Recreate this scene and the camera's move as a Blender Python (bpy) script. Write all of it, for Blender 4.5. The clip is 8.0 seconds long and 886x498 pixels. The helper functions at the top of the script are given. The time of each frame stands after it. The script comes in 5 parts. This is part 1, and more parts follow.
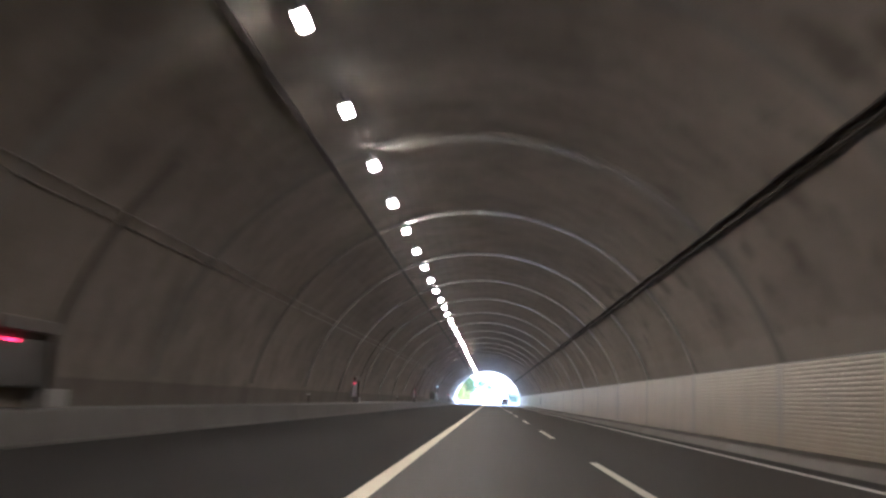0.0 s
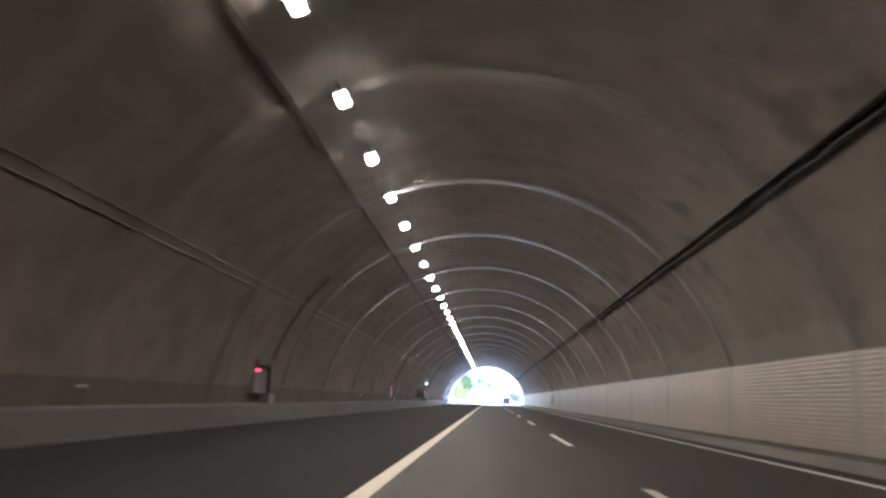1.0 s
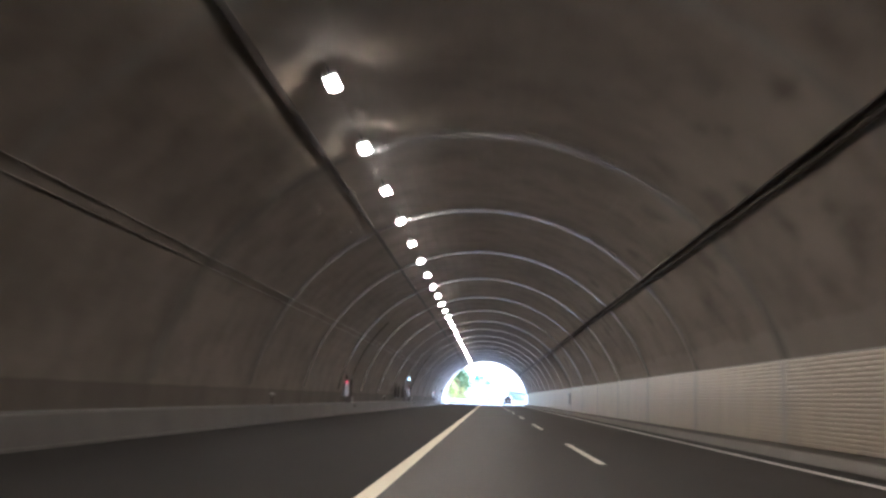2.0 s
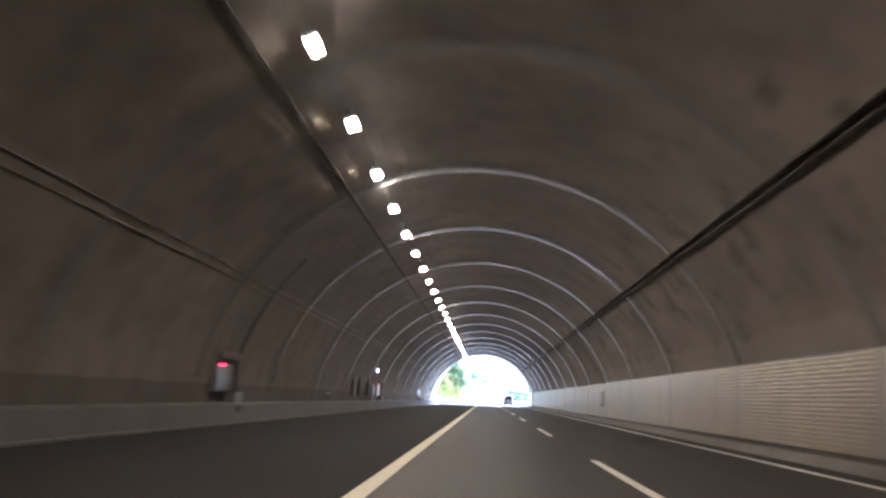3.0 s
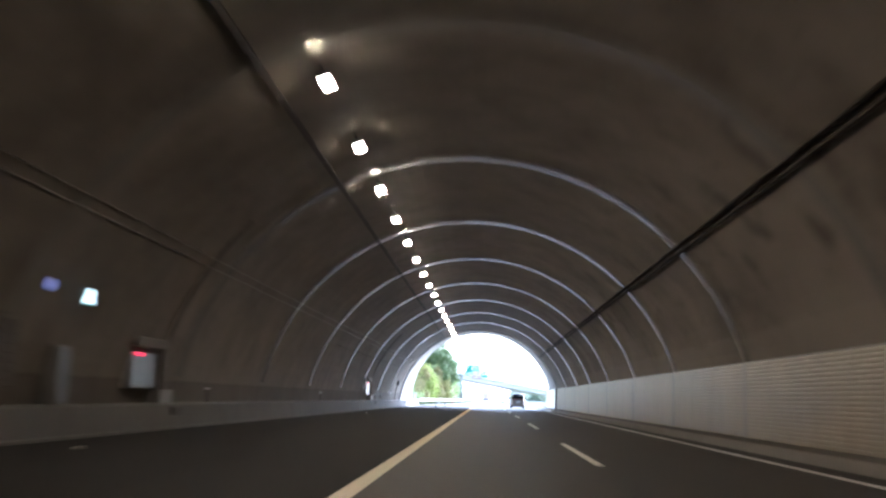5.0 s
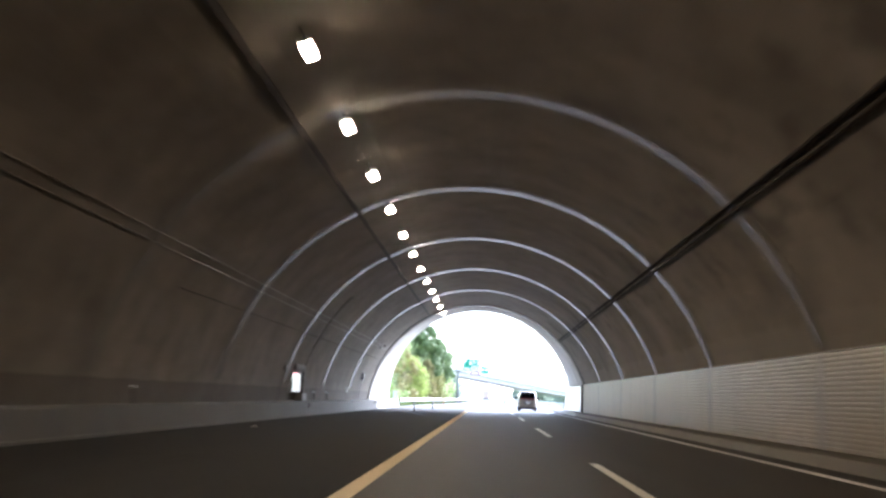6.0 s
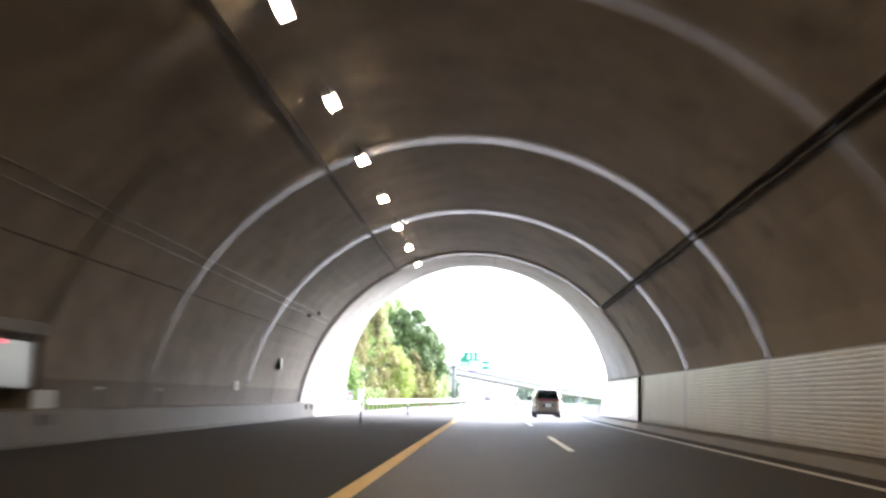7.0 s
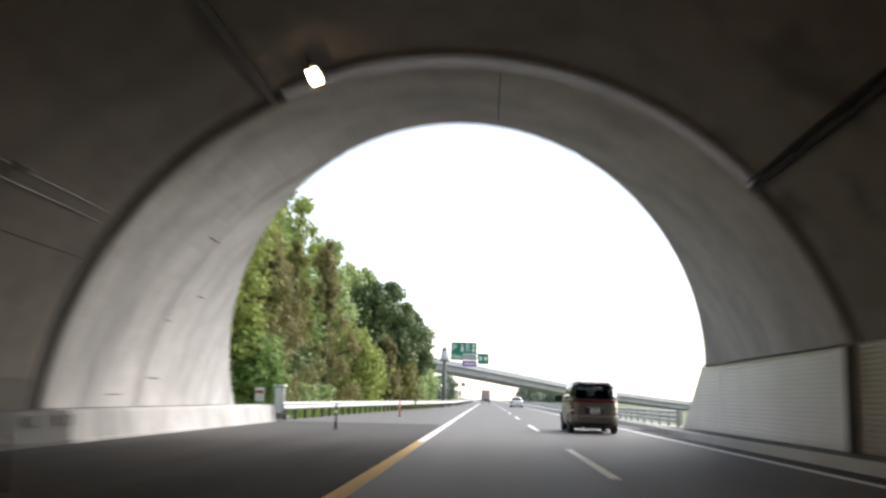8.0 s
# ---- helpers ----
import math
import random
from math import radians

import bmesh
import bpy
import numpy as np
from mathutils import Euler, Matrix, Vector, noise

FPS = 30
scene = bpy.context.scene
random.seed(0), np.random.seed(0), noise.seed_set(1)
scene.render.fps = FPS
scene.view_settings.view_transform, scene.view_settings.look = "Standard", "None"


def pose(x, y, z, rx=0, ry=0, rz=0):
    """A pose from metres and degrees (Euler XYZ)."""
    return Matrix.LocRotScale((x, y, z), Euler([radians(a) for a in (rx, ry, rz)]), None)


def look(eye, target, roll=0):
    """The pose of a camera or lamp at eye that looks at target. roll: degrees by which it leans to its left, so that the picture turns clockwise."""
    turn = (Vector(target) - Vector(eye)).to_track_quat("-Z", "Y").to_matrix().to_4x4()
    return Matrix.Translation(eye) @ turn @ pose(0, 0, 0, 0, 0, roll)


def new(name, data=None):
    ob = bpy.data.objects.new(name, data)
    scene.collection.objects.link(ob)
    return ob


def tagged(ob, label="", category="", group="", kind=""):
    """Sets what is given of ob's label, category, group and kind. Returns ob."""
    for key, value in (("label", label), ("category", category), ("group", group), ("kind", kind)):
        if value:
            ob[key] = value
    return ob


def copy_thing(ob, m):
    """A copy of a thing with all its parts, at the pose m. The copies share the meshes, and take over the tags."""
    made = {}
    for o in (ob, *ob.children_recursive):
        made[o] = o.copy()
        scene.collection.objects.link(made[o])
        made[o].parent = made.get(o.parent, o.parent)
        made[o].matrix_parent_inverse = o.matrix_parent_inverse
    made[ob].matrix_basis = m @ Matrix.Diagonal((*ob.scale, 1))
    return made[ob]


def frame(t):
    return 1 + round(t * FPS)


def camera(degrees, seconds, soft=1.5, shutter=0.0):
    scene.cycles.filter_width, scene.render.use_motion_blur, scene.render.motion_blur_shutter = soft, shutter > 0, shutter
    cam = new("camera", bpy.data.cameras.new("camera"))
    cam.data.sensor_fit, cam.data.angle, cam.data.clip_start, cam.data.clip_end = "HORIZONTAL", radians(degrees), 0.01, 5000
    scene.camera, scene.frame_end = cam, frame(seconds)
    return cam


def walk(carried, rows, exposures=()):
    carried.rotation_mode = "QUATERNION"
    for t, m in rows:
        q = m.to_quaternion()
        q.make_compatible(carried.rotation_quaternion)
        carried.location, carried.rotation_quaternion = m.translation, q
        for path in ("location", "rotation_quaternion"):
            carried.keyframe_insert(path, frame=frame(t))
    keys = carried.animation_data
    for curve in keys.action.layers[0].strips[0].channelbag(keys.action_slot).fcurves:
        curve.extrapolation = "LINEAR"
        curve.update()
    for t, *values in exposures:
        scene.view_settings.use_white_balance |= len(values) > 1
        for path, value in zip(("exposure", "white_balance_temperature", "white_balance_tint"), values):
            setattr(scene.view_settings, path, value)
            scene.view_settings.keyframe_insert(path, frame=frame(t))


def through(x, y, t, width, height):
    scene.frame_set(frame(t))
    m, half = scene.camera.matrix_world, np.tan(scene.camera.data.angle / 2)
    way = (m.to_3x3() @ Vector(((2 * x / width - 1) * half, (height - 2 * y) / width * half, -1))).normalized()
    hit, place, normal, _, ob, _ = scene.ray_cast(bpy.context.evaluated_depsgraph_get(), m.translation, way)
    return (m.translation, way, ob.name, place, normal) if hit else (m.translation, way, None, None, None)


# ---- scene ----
# camera: carried in a car along the left running lane at about 27 m/s
PATH = [
    (0.0, look((-0.224, -216.555, 1.111), (-1.283, -196.816, 4.158), 2.09)),
    (0.5, look((-0.310, -203.264, 1.069), (-1.347, -183.525, 4.115), 2.26)),
    (1.0, look((-0.276, -190.369, 1.080), (-1.314, -170.628, 4.114), 1.86)),
    (1.5, look((-0.320, -177.168, 1.137), (-1.322, -157.424, 4.163), 1.45)),
    (3.0, look((-0.281, -136.289, 1.088), (-1.251, -116.541, 4.104), 1.97)),
    (3.5, look((-0.282, -122.473, 1.071), (-1.230, -102.727, 4.103), 1.94)),
    (4.0, look((-0.285, -109.058, 1.056), (-1.205, -89.311, 4.088), 1.89)),
    (4.5, look((-0.228, -95.824, 1.056), (-1.173, -76.077, 4.081), 1.87)),
    (6.0, look((-0.137, -54.993, 1.093), (-1.108, -35.242, 4.091), 1.85)),
    (6.5, look((-0.214, -41.258, 1.090), (-1.114, -21.508, 4.115), 1.59)),
    (7.0, look((-0.077, -27.440, 1.112), (-1.072, -7.693, 4.119), 1.58)),
    (7.5, look((-0.056, -13.750, 1.103), (-1.020, 5.999, 4.111), 1.50)),
    (8.0, look((-0.060, -0.250, 1.073), (-1.007, 19.496, 4.108), 1.33)),
]
cam = camera(49.07, 8.0, soft=2.7, shutter=0.65)
EXPOSURES = [
    (0.0, 3.85, 4750, 16),
    (0.8, 4.0, 4750, 16),
    (1.7, 3.8, 4800, 16),
    (3.5, 3.84, 5000, 17),
    (4.5, 3.12, 5080, 15),
    (6.0, 3.14, 5650, 15),
    (6.7, 3.3, 6150, 16),
    (7.3, 2.82, 6500, 15),
    (8.0, 1.15, 6900, 13),
]
walk(cam, PATH, EXPOSURES)

# ---- world and daylight ----
world = bpy.data.worlds.new("world")
scene.world = world
world.use_nodes = True
wn = world.node_tree
bg = wn.nodes["Background"]
sky = wn.nodes.new("ShaderNodeTexSky")
sky.sky_type = "NISHITA"
sky.sun_disc = False
SUN_EL, SUN_AZ = 38.0, 48.0          # degrees; azimuth from +y towards +x
sky.sun_elevation, sky.sun_rotation = radians(SUN_EL), radians(SUN_AZ)
sky.dust_density, sky.air_density, sky.ozone_density = 0.4, 1.0, 1.0
veil = wn.nodes.new("ShaderNodeHueSaturation")      # thin cloud takes most of the blue out of the sky
veil.inputs["Saturation"].default_value = 0.65
wn.links.new(sky.outputs[0], veil.inputs["Color"])
wn.links.new(veil.outputs[0], bg.inputs[0])
bg.inputs[1].default_value = 0.15

sun = new("sun", bpy.data.lights.new("sun", "SUN"))
sun.data.energy, sun.data.angle, sun.data.color = 2.4, radians(75), (1.0, 0.96, 0.9)
sd = Vector((math.sin(radians(SUN_AZ)) * math.cos(radians(SUN_EL)), math.cos(radians(SUN_AZ)) * math.cos(radians(SUN_EL)), math.sin(radians(SUN_EL))))
sun.matrix_world = look(sd * 50, (0, 0, 0))

LAMP_POWER = 55.0
LAMP_COLOUR = (1.0, 0.74, 0.44)


# ---- materials ----
def material(name, colour, rough=0.6, metal=0.0, grain=None, stain=None, bump=0.0, bump_scale=40.0, emit=None, island=0.0, spec=None, streak=None):
    """A surface with fine grain (scale, amount, second colour) and large stains (scale, amount, colour)."""
    m = bpy.data.materials.new(name)
    m.use_nodes = True
    t = m.node_tree
    b = t.nodes["Principled BSDF"]
    b.inputs["Roughness"].default_value, b.inputs["Metallic"].default_value = rough, metal
    if spec is not None:
        b.inputs["Specular IOR Level"].default_value = spec
    co = t.nodes.new("ShaderNodeNewGeometry")
    out = t.nodes.new("ShaderNodeRGB")
    out.outputs[0].default_value = (*colour, 1)
    out = out.outputs[0]

    def mixed(fac, a, c, amount):
        mix = t.nodes.new("ShaderNodeMix")
        mix.data_type = "RGBA"
        mul = t.nodes.new("ShaderNodeMath")
        mul.operation = "MULTIPLY"
        mul.inputs[1].default_value = amount
        t.links.new(fac, mul.inputs[0])
        t.links.new(mul.outputs[0], mix.inputs[0])
        t.links.new(a, mix.inputs[6])
        mix.inputs[7].default_value = (*c, 1)
        return mix.outputs[2]

    def noise_fac(scale, detail, low, high, stretch=(1, 1, 1)):
        mp = t.nodes.new("ShaderNodeMapping")
        mp.inputs["Scale"].default_value = stretch
        t.links.new(co.outputs["Position"], mp.inputs[0])
        n = t.nodes.new("ShaderNodeTexNoise")
        n.inputs["Scale"].default_value, n.inputs["Detail"].default_value, n.inputs["Roughness"].default_value = scale, detail, 0.62
        t.links.new(mp.outputs[0], n.inputs["Vector"])
        r = t.nodes.new("ShaderNodeMapRange")
        r.inputs[1].default_value, r.inputs[2].default_value = low, high
        t.links.new(n.outputs[0], r.inputs[0])
        return r.outputs[0]

    if stain:
        for sc, am, cl in stain:
            out = mixed(noise_fac(sc, 6, 0.42, 0.68), out, cl, am)
    if streak:
        sc, am, cl, stretch = streak
        out = mixed(noise_fac(sc, 5, 0.45, 0.7, stretch), out, cl, am)
    if grain:
        sc, am, cl = grain
        out = mixed(noise_fac(sc, 4, 0.35, 0.7), out, cl, am)
    if island:
        gi = t.nodes.new("ShaderNodeNewGeometry")
        hv = t.nodes.new("ShaderNodeHueSaturation")
        r = t.nodes.new("ShaderNodeMapRange")
        r.inputs[3].default_value, r.inputs[4].default_value = 1 - island, 1 + island
        t.links.new(gi.outputs["Random Per Island"], r.inputs[0])
        t.links.new(r.outputs[0], hv.inputs["Value"])
        t.links.new(out, hv.inputs["Color"])
        out = hv.outputs[0]
    t.links.new(out, b.inputs["Base Color"])
    if bump:
        n = t.nodes.new("ShaderNodeTexNoise")
        n.inputs["Scale"].default_value, n.inputs["Detail"].default_value = bump_scale, 5
        t.links.new(co.outputs["Position"], n.inputs["Vector"])
        bp = t.nodes.new("ShaderNodeBump")
        bp.inputs["Strength"].default_value, bp.inputs["Distance"].default_value = bump, 0.02
        t.links.new(n.outputs[0], bp.inputs["Height"])
        t.links.new(bp.outputs[0], b.inputs["Normal"])
    if emit:
        b.inputs["Emission Color"].default_value = (*emit[0], 1)
        b.inputs["Emission Strength"].default_value = emit[1]
    return m


M_LINING = material("sooty_concrete", (0.208, 0.18, 0.153), 0.74, spec=0.22, stain=[(0.14, 0.6, (0.117, 0.104, 0.0867)), (0.45, 0.5, (0.247, 0.223, 0.19)), (0.8, 0.6, (0.0936, 0.0787, 0.0653))], streak=(0.35, 0.25, (0.11, 0.0963, 0.08), (1, 1, 0.3)), grain=(22, 0.35, (0.133, 0.123, 0.107)), bump=0.3, bump_scale=5)
def lining_marks(m):
    """Dark smears that run beside the ring joints, a darker band above the barrier, blotches by the cable rack, pale
    patches on the panel-side wall, and a paler washed band with a ragged edge above the panels.
    """
    t = m.node_tree
    b = t.nodes["Principled BSDF"]
    old = b.inputs["Base Color"].links[0].from_socket
    geo = t.nodes.new("ShaderNodeNewGeometry")
    sep = t.nodes.new("ShaderNodeSeparateXYZ")
    t.links.new(geo.outputs["Position"], sep.inputs[0])

    def op(kind, a, c):
        n = t.nodes.new("ShaderNodeMath")
        n.operation = kind
        for k, v in enumerate((a, c)):
            if isinstance(v, (int, float)):
                n.inputs[k].default_value = v
            else:
                t.links.new(v, n.inputs[k])
        return n.outputs[0]

    def rng(v, lo, hi):
        n = t.nodes.new("ShaderNodeMapRange")
        n.inputs[1].default_value, n.inputs[2].default_value = lo, hi
        t.links.new(v, n.inputs[0])
        return n.outputs[0]

    def tex(scale):
        n = t.nodes.new("ShaderNodeTexNoise")
        n.inputs["Scale"].default_value, n.inputs["Detail"].default_value = scale, 5
        t.links.new(geo.outputs["Position"], n.inputs["Vector"])
        return n.outputs[0]

    share = op("FRACT", op("DIVIDE", op("SUBTRACT", sep.outputs[1], 8.71 - 40 * 10.53), 10.53), 0)
    near = op("MULTIPLY", rng(share, 0.84, 0.99), rng(tex(0.5), 0.42, 0.62))
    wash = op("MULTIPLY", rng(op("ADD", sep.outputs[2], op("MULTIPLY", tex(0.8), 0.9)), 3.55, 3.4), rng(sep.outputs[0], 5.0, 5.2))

    def mix(fac, amount, a, colour):
        n = t.nodes.new("ShaderNodeMix")
        n.data_type = "RGBA"
        t.links.new(op("MULTIPLY", fac, amount), n.inputs[0])
        t.links.new(a, n.inputs[6])
        n.inputs[7].default_value = (*colour, 1)
        return n.outputs[2]

    out = mix(near, 0.6, old, (0.0667, 0.06, 0.0534))
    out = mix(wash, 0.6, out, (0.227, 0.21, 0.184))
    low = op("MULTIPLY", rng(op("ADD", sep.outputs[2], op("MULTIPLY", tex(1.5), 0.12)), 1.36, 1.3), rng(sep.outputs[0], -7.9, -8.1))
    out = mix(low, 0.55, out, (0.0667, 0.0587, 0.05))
    wall_side = rng(sep.outputs[0], 2.5, 4.6)
    # pale patches put the lamps' stronger light on this wall into its colour
    out = mix(op("MULTIPLY", wall_side, rng(tex(0.22), 0.4, 0.6)), 0.55, out, (0.26, 0.233, 0.2))
    blotch = op("MULTIPLY", op("MULTIPLY", wall_side, rng(sep.outputs[2], 3.3, 4.2)), rng(tex(0.75), 0.54, 0.66))
    out = mix(blotch, 0.7, out, (0.0667, 0.0573, 0.048))
    t.links.new(out, b.inputs["Base Color"])


lining_marks(M_LINING)
M_PORTAL = material("pale_mouth_concrete", (0.6, 0.585, 0.56), 0.8, stain=[(0.22, 0.6, (0.36, 0.345, 0.325)), (0.9, 0.45, (0.64, 0.63, 0.605)), (1.6, 0.45, (0.33, 0.32, 0.3))], streak=(0.7, 0.75, (0.25, 0.242, 0.23), (0.6, 1.3, 0.14)), grain=(18, 0.35, (0.3, 0.3, 0.3)), bump=0.3, bump_scale=14)
M_STRIP = material("smooth_grey_joint_strip", (0.245, 0.23, 0.208), 0.21, 0.08, spec=1.0, stain=[(0.8, 0.5, (0.17, 0.16, 0.146))], grain=(9, 0.3, (0.2, 0.19, 0.175)))
M_DULLBLACK = material("dull_black", (0.03, 0.028, 0.027), 0.7, stain=[(1.2, 0.5, (0.06, 0.055, 0.05))])
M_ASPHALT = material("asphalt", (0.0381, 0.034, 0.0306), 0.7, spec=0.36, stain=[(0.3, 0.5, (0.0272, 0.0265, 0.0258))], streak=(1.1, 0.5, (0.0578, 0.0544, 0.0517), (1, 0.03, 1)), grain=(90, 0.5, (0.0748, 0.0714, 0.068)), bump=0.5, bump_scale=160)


def daylight_on(m, pale_end, y0, y1):
    """Adds a paler tone in ragged patches from y0 to y1: daylight at the mouth, put into the colour."""
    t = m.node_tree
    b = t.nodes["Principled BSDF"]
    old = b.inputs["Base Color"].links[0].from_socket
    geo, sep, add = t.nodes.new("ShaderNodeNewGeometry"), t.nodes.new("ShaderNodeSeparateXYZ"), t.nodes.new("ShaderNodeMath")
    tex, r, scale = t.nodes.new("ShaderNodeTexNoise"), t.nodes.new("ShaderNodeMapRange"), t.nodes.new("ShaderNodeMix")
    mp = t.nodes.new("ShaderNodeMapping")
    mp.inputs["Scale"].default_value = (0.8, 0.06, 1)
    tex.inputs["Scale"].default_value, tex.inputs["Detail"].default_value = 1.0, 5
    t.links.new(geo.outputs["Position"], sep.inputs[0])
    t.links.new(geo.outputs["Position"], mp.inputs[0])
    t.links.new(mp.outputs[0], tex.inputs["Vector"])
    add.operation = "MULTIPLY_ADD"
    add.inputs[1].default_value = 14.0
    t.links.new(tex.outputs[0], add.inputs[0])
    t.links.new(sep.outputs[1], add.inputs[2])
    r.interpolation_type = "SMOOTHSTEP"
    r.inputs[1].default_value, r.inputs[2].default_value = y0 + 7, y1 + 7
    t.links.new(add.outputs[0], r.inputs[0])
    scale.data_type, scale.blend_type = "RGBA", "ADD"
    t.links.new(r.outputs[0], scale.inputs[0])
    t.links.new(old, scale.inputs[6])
    scale.inputs[7].default_value = (*pale_end, 1)
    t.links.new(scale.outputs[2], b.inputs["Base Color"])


# dark road inside, paler outside: the fall of daylight is in the colour
daylight_on(M_ASPHALT, (0.098, 0.097, 0.096), -6.0, 24.0)
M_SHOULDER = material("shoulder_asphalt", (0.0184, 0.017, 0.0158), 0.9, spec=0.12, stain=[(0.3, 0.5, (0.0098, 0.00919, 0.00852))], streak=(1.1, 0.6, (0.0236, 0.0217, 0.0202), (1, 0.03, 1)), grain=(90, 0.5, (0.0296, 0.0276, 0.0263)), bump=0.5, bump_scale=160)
daylight_on(M_SHOULDER, (0.09, 0.089, 0.088), 4.0, 34.0)
M_GUTTER = material("wet_gutter", (0.035, 0.033, 0.031), 0.8, spec=0.2, stain=[(0.8, 0.5, (0.06, 0.055, 0.05))], grain=(40, 0.4, (0.07, 0.065, 0.06)))
M_PAINT = material("worn_white_road_paint", (0.88, 0.88, 0.87), 0.85, spec=0.12, stain=[(1.3, 0.35, (0.66, 0.655, 0.64))], grain=(60, 0.3, (0.52, 0.515, 0.5)))
M_WARMLINE = material("warm_tinted_road_paint", (0.74, 0.55, 0.28), 0.9, spec=0.06, stain=[(1.3, 0.35, (0.6, 0.43, 0.21))], grain=(60, 0.3, (0.45, 0.35, 0.21)))


M_DASH = material("cream_road_paint", (0.88, 0.86, 0.79), 0.88, spec=0.1, stain=[(1.3, 0.35, (0.68, 0.65, 0.57))], grain=(60, 0.3, (0.54, 0.52, 0.46)))


def yellowing(m, white):
    """Paint that is still white deep in the tunnel and turns yellow towards the mouth: warm lamp light put into the
    colour.
    """
    t = m.node_tree
    b = t.nodes["Principled BSDF"]
    old = b.inputs["Base Color"].links[0].from_socket
    geo = t.nodes.new("ShaderNodeNewGeometry")
    sep = t.nodes.new("ShaderNodeSeparateXYZ")
    r = t.nodes.new("ShaderNodeMapRange")
    mix = t.nodes.new("ShaderNodeMix")
    mix.data_type = "RGBA"
    r.inputs[1].default_value, r.inputs[2].default_value = -75.0, -12.0
    t.links.new(geo.outputs["Position"], sep.inputs[0])
    t.links.new(sep.outputs[1], r.inputs[0])
    t.links.new(r.outputs[0], mix.inputs[0])
    mix.inputs[6].default_value = (*white, 1)
    t.links.new(old, mix.inputs[7])
    t.links.new(mix.outputs[2], b.inputs["Base Color"])


yellowing(M_WARMLINE, (0.78, 0.74, 0.62))
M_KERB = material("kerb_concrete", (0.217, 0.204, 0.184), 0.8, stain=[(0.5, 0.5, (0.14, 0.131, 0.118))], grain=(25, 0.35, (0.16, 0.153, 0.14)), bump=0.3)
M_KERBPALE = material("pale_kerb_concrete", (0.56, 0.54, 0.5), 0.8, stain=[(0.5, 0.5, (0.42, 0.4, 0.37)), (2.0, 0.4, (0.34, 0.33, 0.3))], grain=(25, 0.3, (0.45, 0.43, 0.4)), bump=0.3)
M_WALKTOP = material("dirty_walkway", (0.09, 0.08, 0.07), 0.85, stain=[(0.6, 0.6, (0.05, 0.045, 0.04))], grain=(20, 0.4, (0.13, 0.12, 0.1)))
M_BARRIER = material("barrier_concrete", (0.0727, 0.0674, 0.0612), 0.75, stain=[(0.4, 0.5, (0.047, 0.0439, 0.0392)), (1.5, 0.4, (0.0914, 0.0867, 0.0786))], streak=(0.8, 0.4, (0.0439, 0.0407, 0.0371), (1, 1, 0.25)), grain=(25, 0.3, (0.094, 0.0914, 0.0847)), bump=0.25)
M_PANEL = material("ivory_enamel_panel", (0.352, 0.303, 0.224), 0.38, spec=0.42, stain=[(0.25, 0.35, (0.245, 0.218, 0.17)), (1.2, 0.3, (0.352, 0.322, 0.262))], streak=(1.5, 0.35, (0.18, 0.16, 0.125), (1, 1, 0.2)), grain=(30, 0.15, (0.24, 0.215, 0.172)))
# the wall's enamel again, whiter: daylight at the mouth is in the colour
M_PANELMOUTH = material("white_mouth_enamel_panel", (0.84, 0.84, 0.82), 0.24, stain=[(0.25, 0.3, (0.74, 0.735, 0.71)), (1.2, 0.3, (0.86, 0.86, 0.85))], streak=(1.5, 0.25, (0.62, 0.61, 0.58), (1, 1, 0.2)), grain=(30, 0.12, (0.66, 0.65, 0.62)))
M_PANELTRIM = material("grey_panel_trim", (0.302, 0.288, 0.266), 0.5, stain=[(1.0, 0.5, (0.216, 0.205, 0.187))])
M_CABLE = material("black_cable_sheath", (0.034, 0.03, 0.027), 0.8, spec=0.2, stain=[(1.5, 0.5, (0.055, 0.049, 0.043))])
M_TRAY = material("dusty_dark_steel", (0.05, 0.044, 0.038), 0.7, 0.1, stain=[(1.0, 0.5, (0.06, 0.053, 0.047))])
M_GALV = material("galvanised_steel", (0.5, 0.51, 0.52), 0.45, 0.6, stain=[(1.2, 0.5, (0.36, 0.36, 0.36))], grain=(30, 0.3, (0.42, 0.42, 0.43)))
M_CONDUIT = material("sooty_steel_conduit", (0.18, 0.164, 0.144), 0.34, 0.25, stain=[(1.2, 0.5, (0.12, 0.108, 0.095))])
M_DUCT = material("rusty_brown_duct", (0.08, 0.069, 0.059), 0.7, stain=[(1.0, 0.5, (0.075, 0.062, 0.051))])
M_SOOTY = material("sooty_steel", (0.15, 0.137, 0.118), 0.6, 0.2, stain=[(0.7, 0.6, (0.2, 0.185, 0.16))])
M_LAMPBODY = material("lamp_housing_grey", (0.22, 0.21, 0.2), 0.5, 0.4, stain=[(4, 0.5, (0.12, 0.11, 0.1))])
M_LENS = material("lit_lamp_lens", (0.9, 0.9, 0.9), 0.3, emit=(LAMP_COLOUR, LAMP_POWER))
M_REDLAMP = material("lit_red_lamp", (0.6, 0.02, 0.03), 0.3, emit=((1.0, 0.02, 0.06), 0.7))
M_EXITLIT = material("lit_white_sign_face", (0.8, 0.85, 0.82), 0.4, emit=((0.75, 1.0, 0.9), 0.6))
M_BLUELAMP = material("dim_blue_lamp", (0.3, 0.32, 0.6), 0.4, emit=((0.45, 0.5, 1.0), 0.06))
M_CABINET = material("pale_grey_cabinet", (0.16, 0.155, 0.148), 0.5, stain=[(1.5, 0.4, (0.24, 0.232, 0.22))], grain=(20, 0.2, (0.28, 0.272, 0.26)))
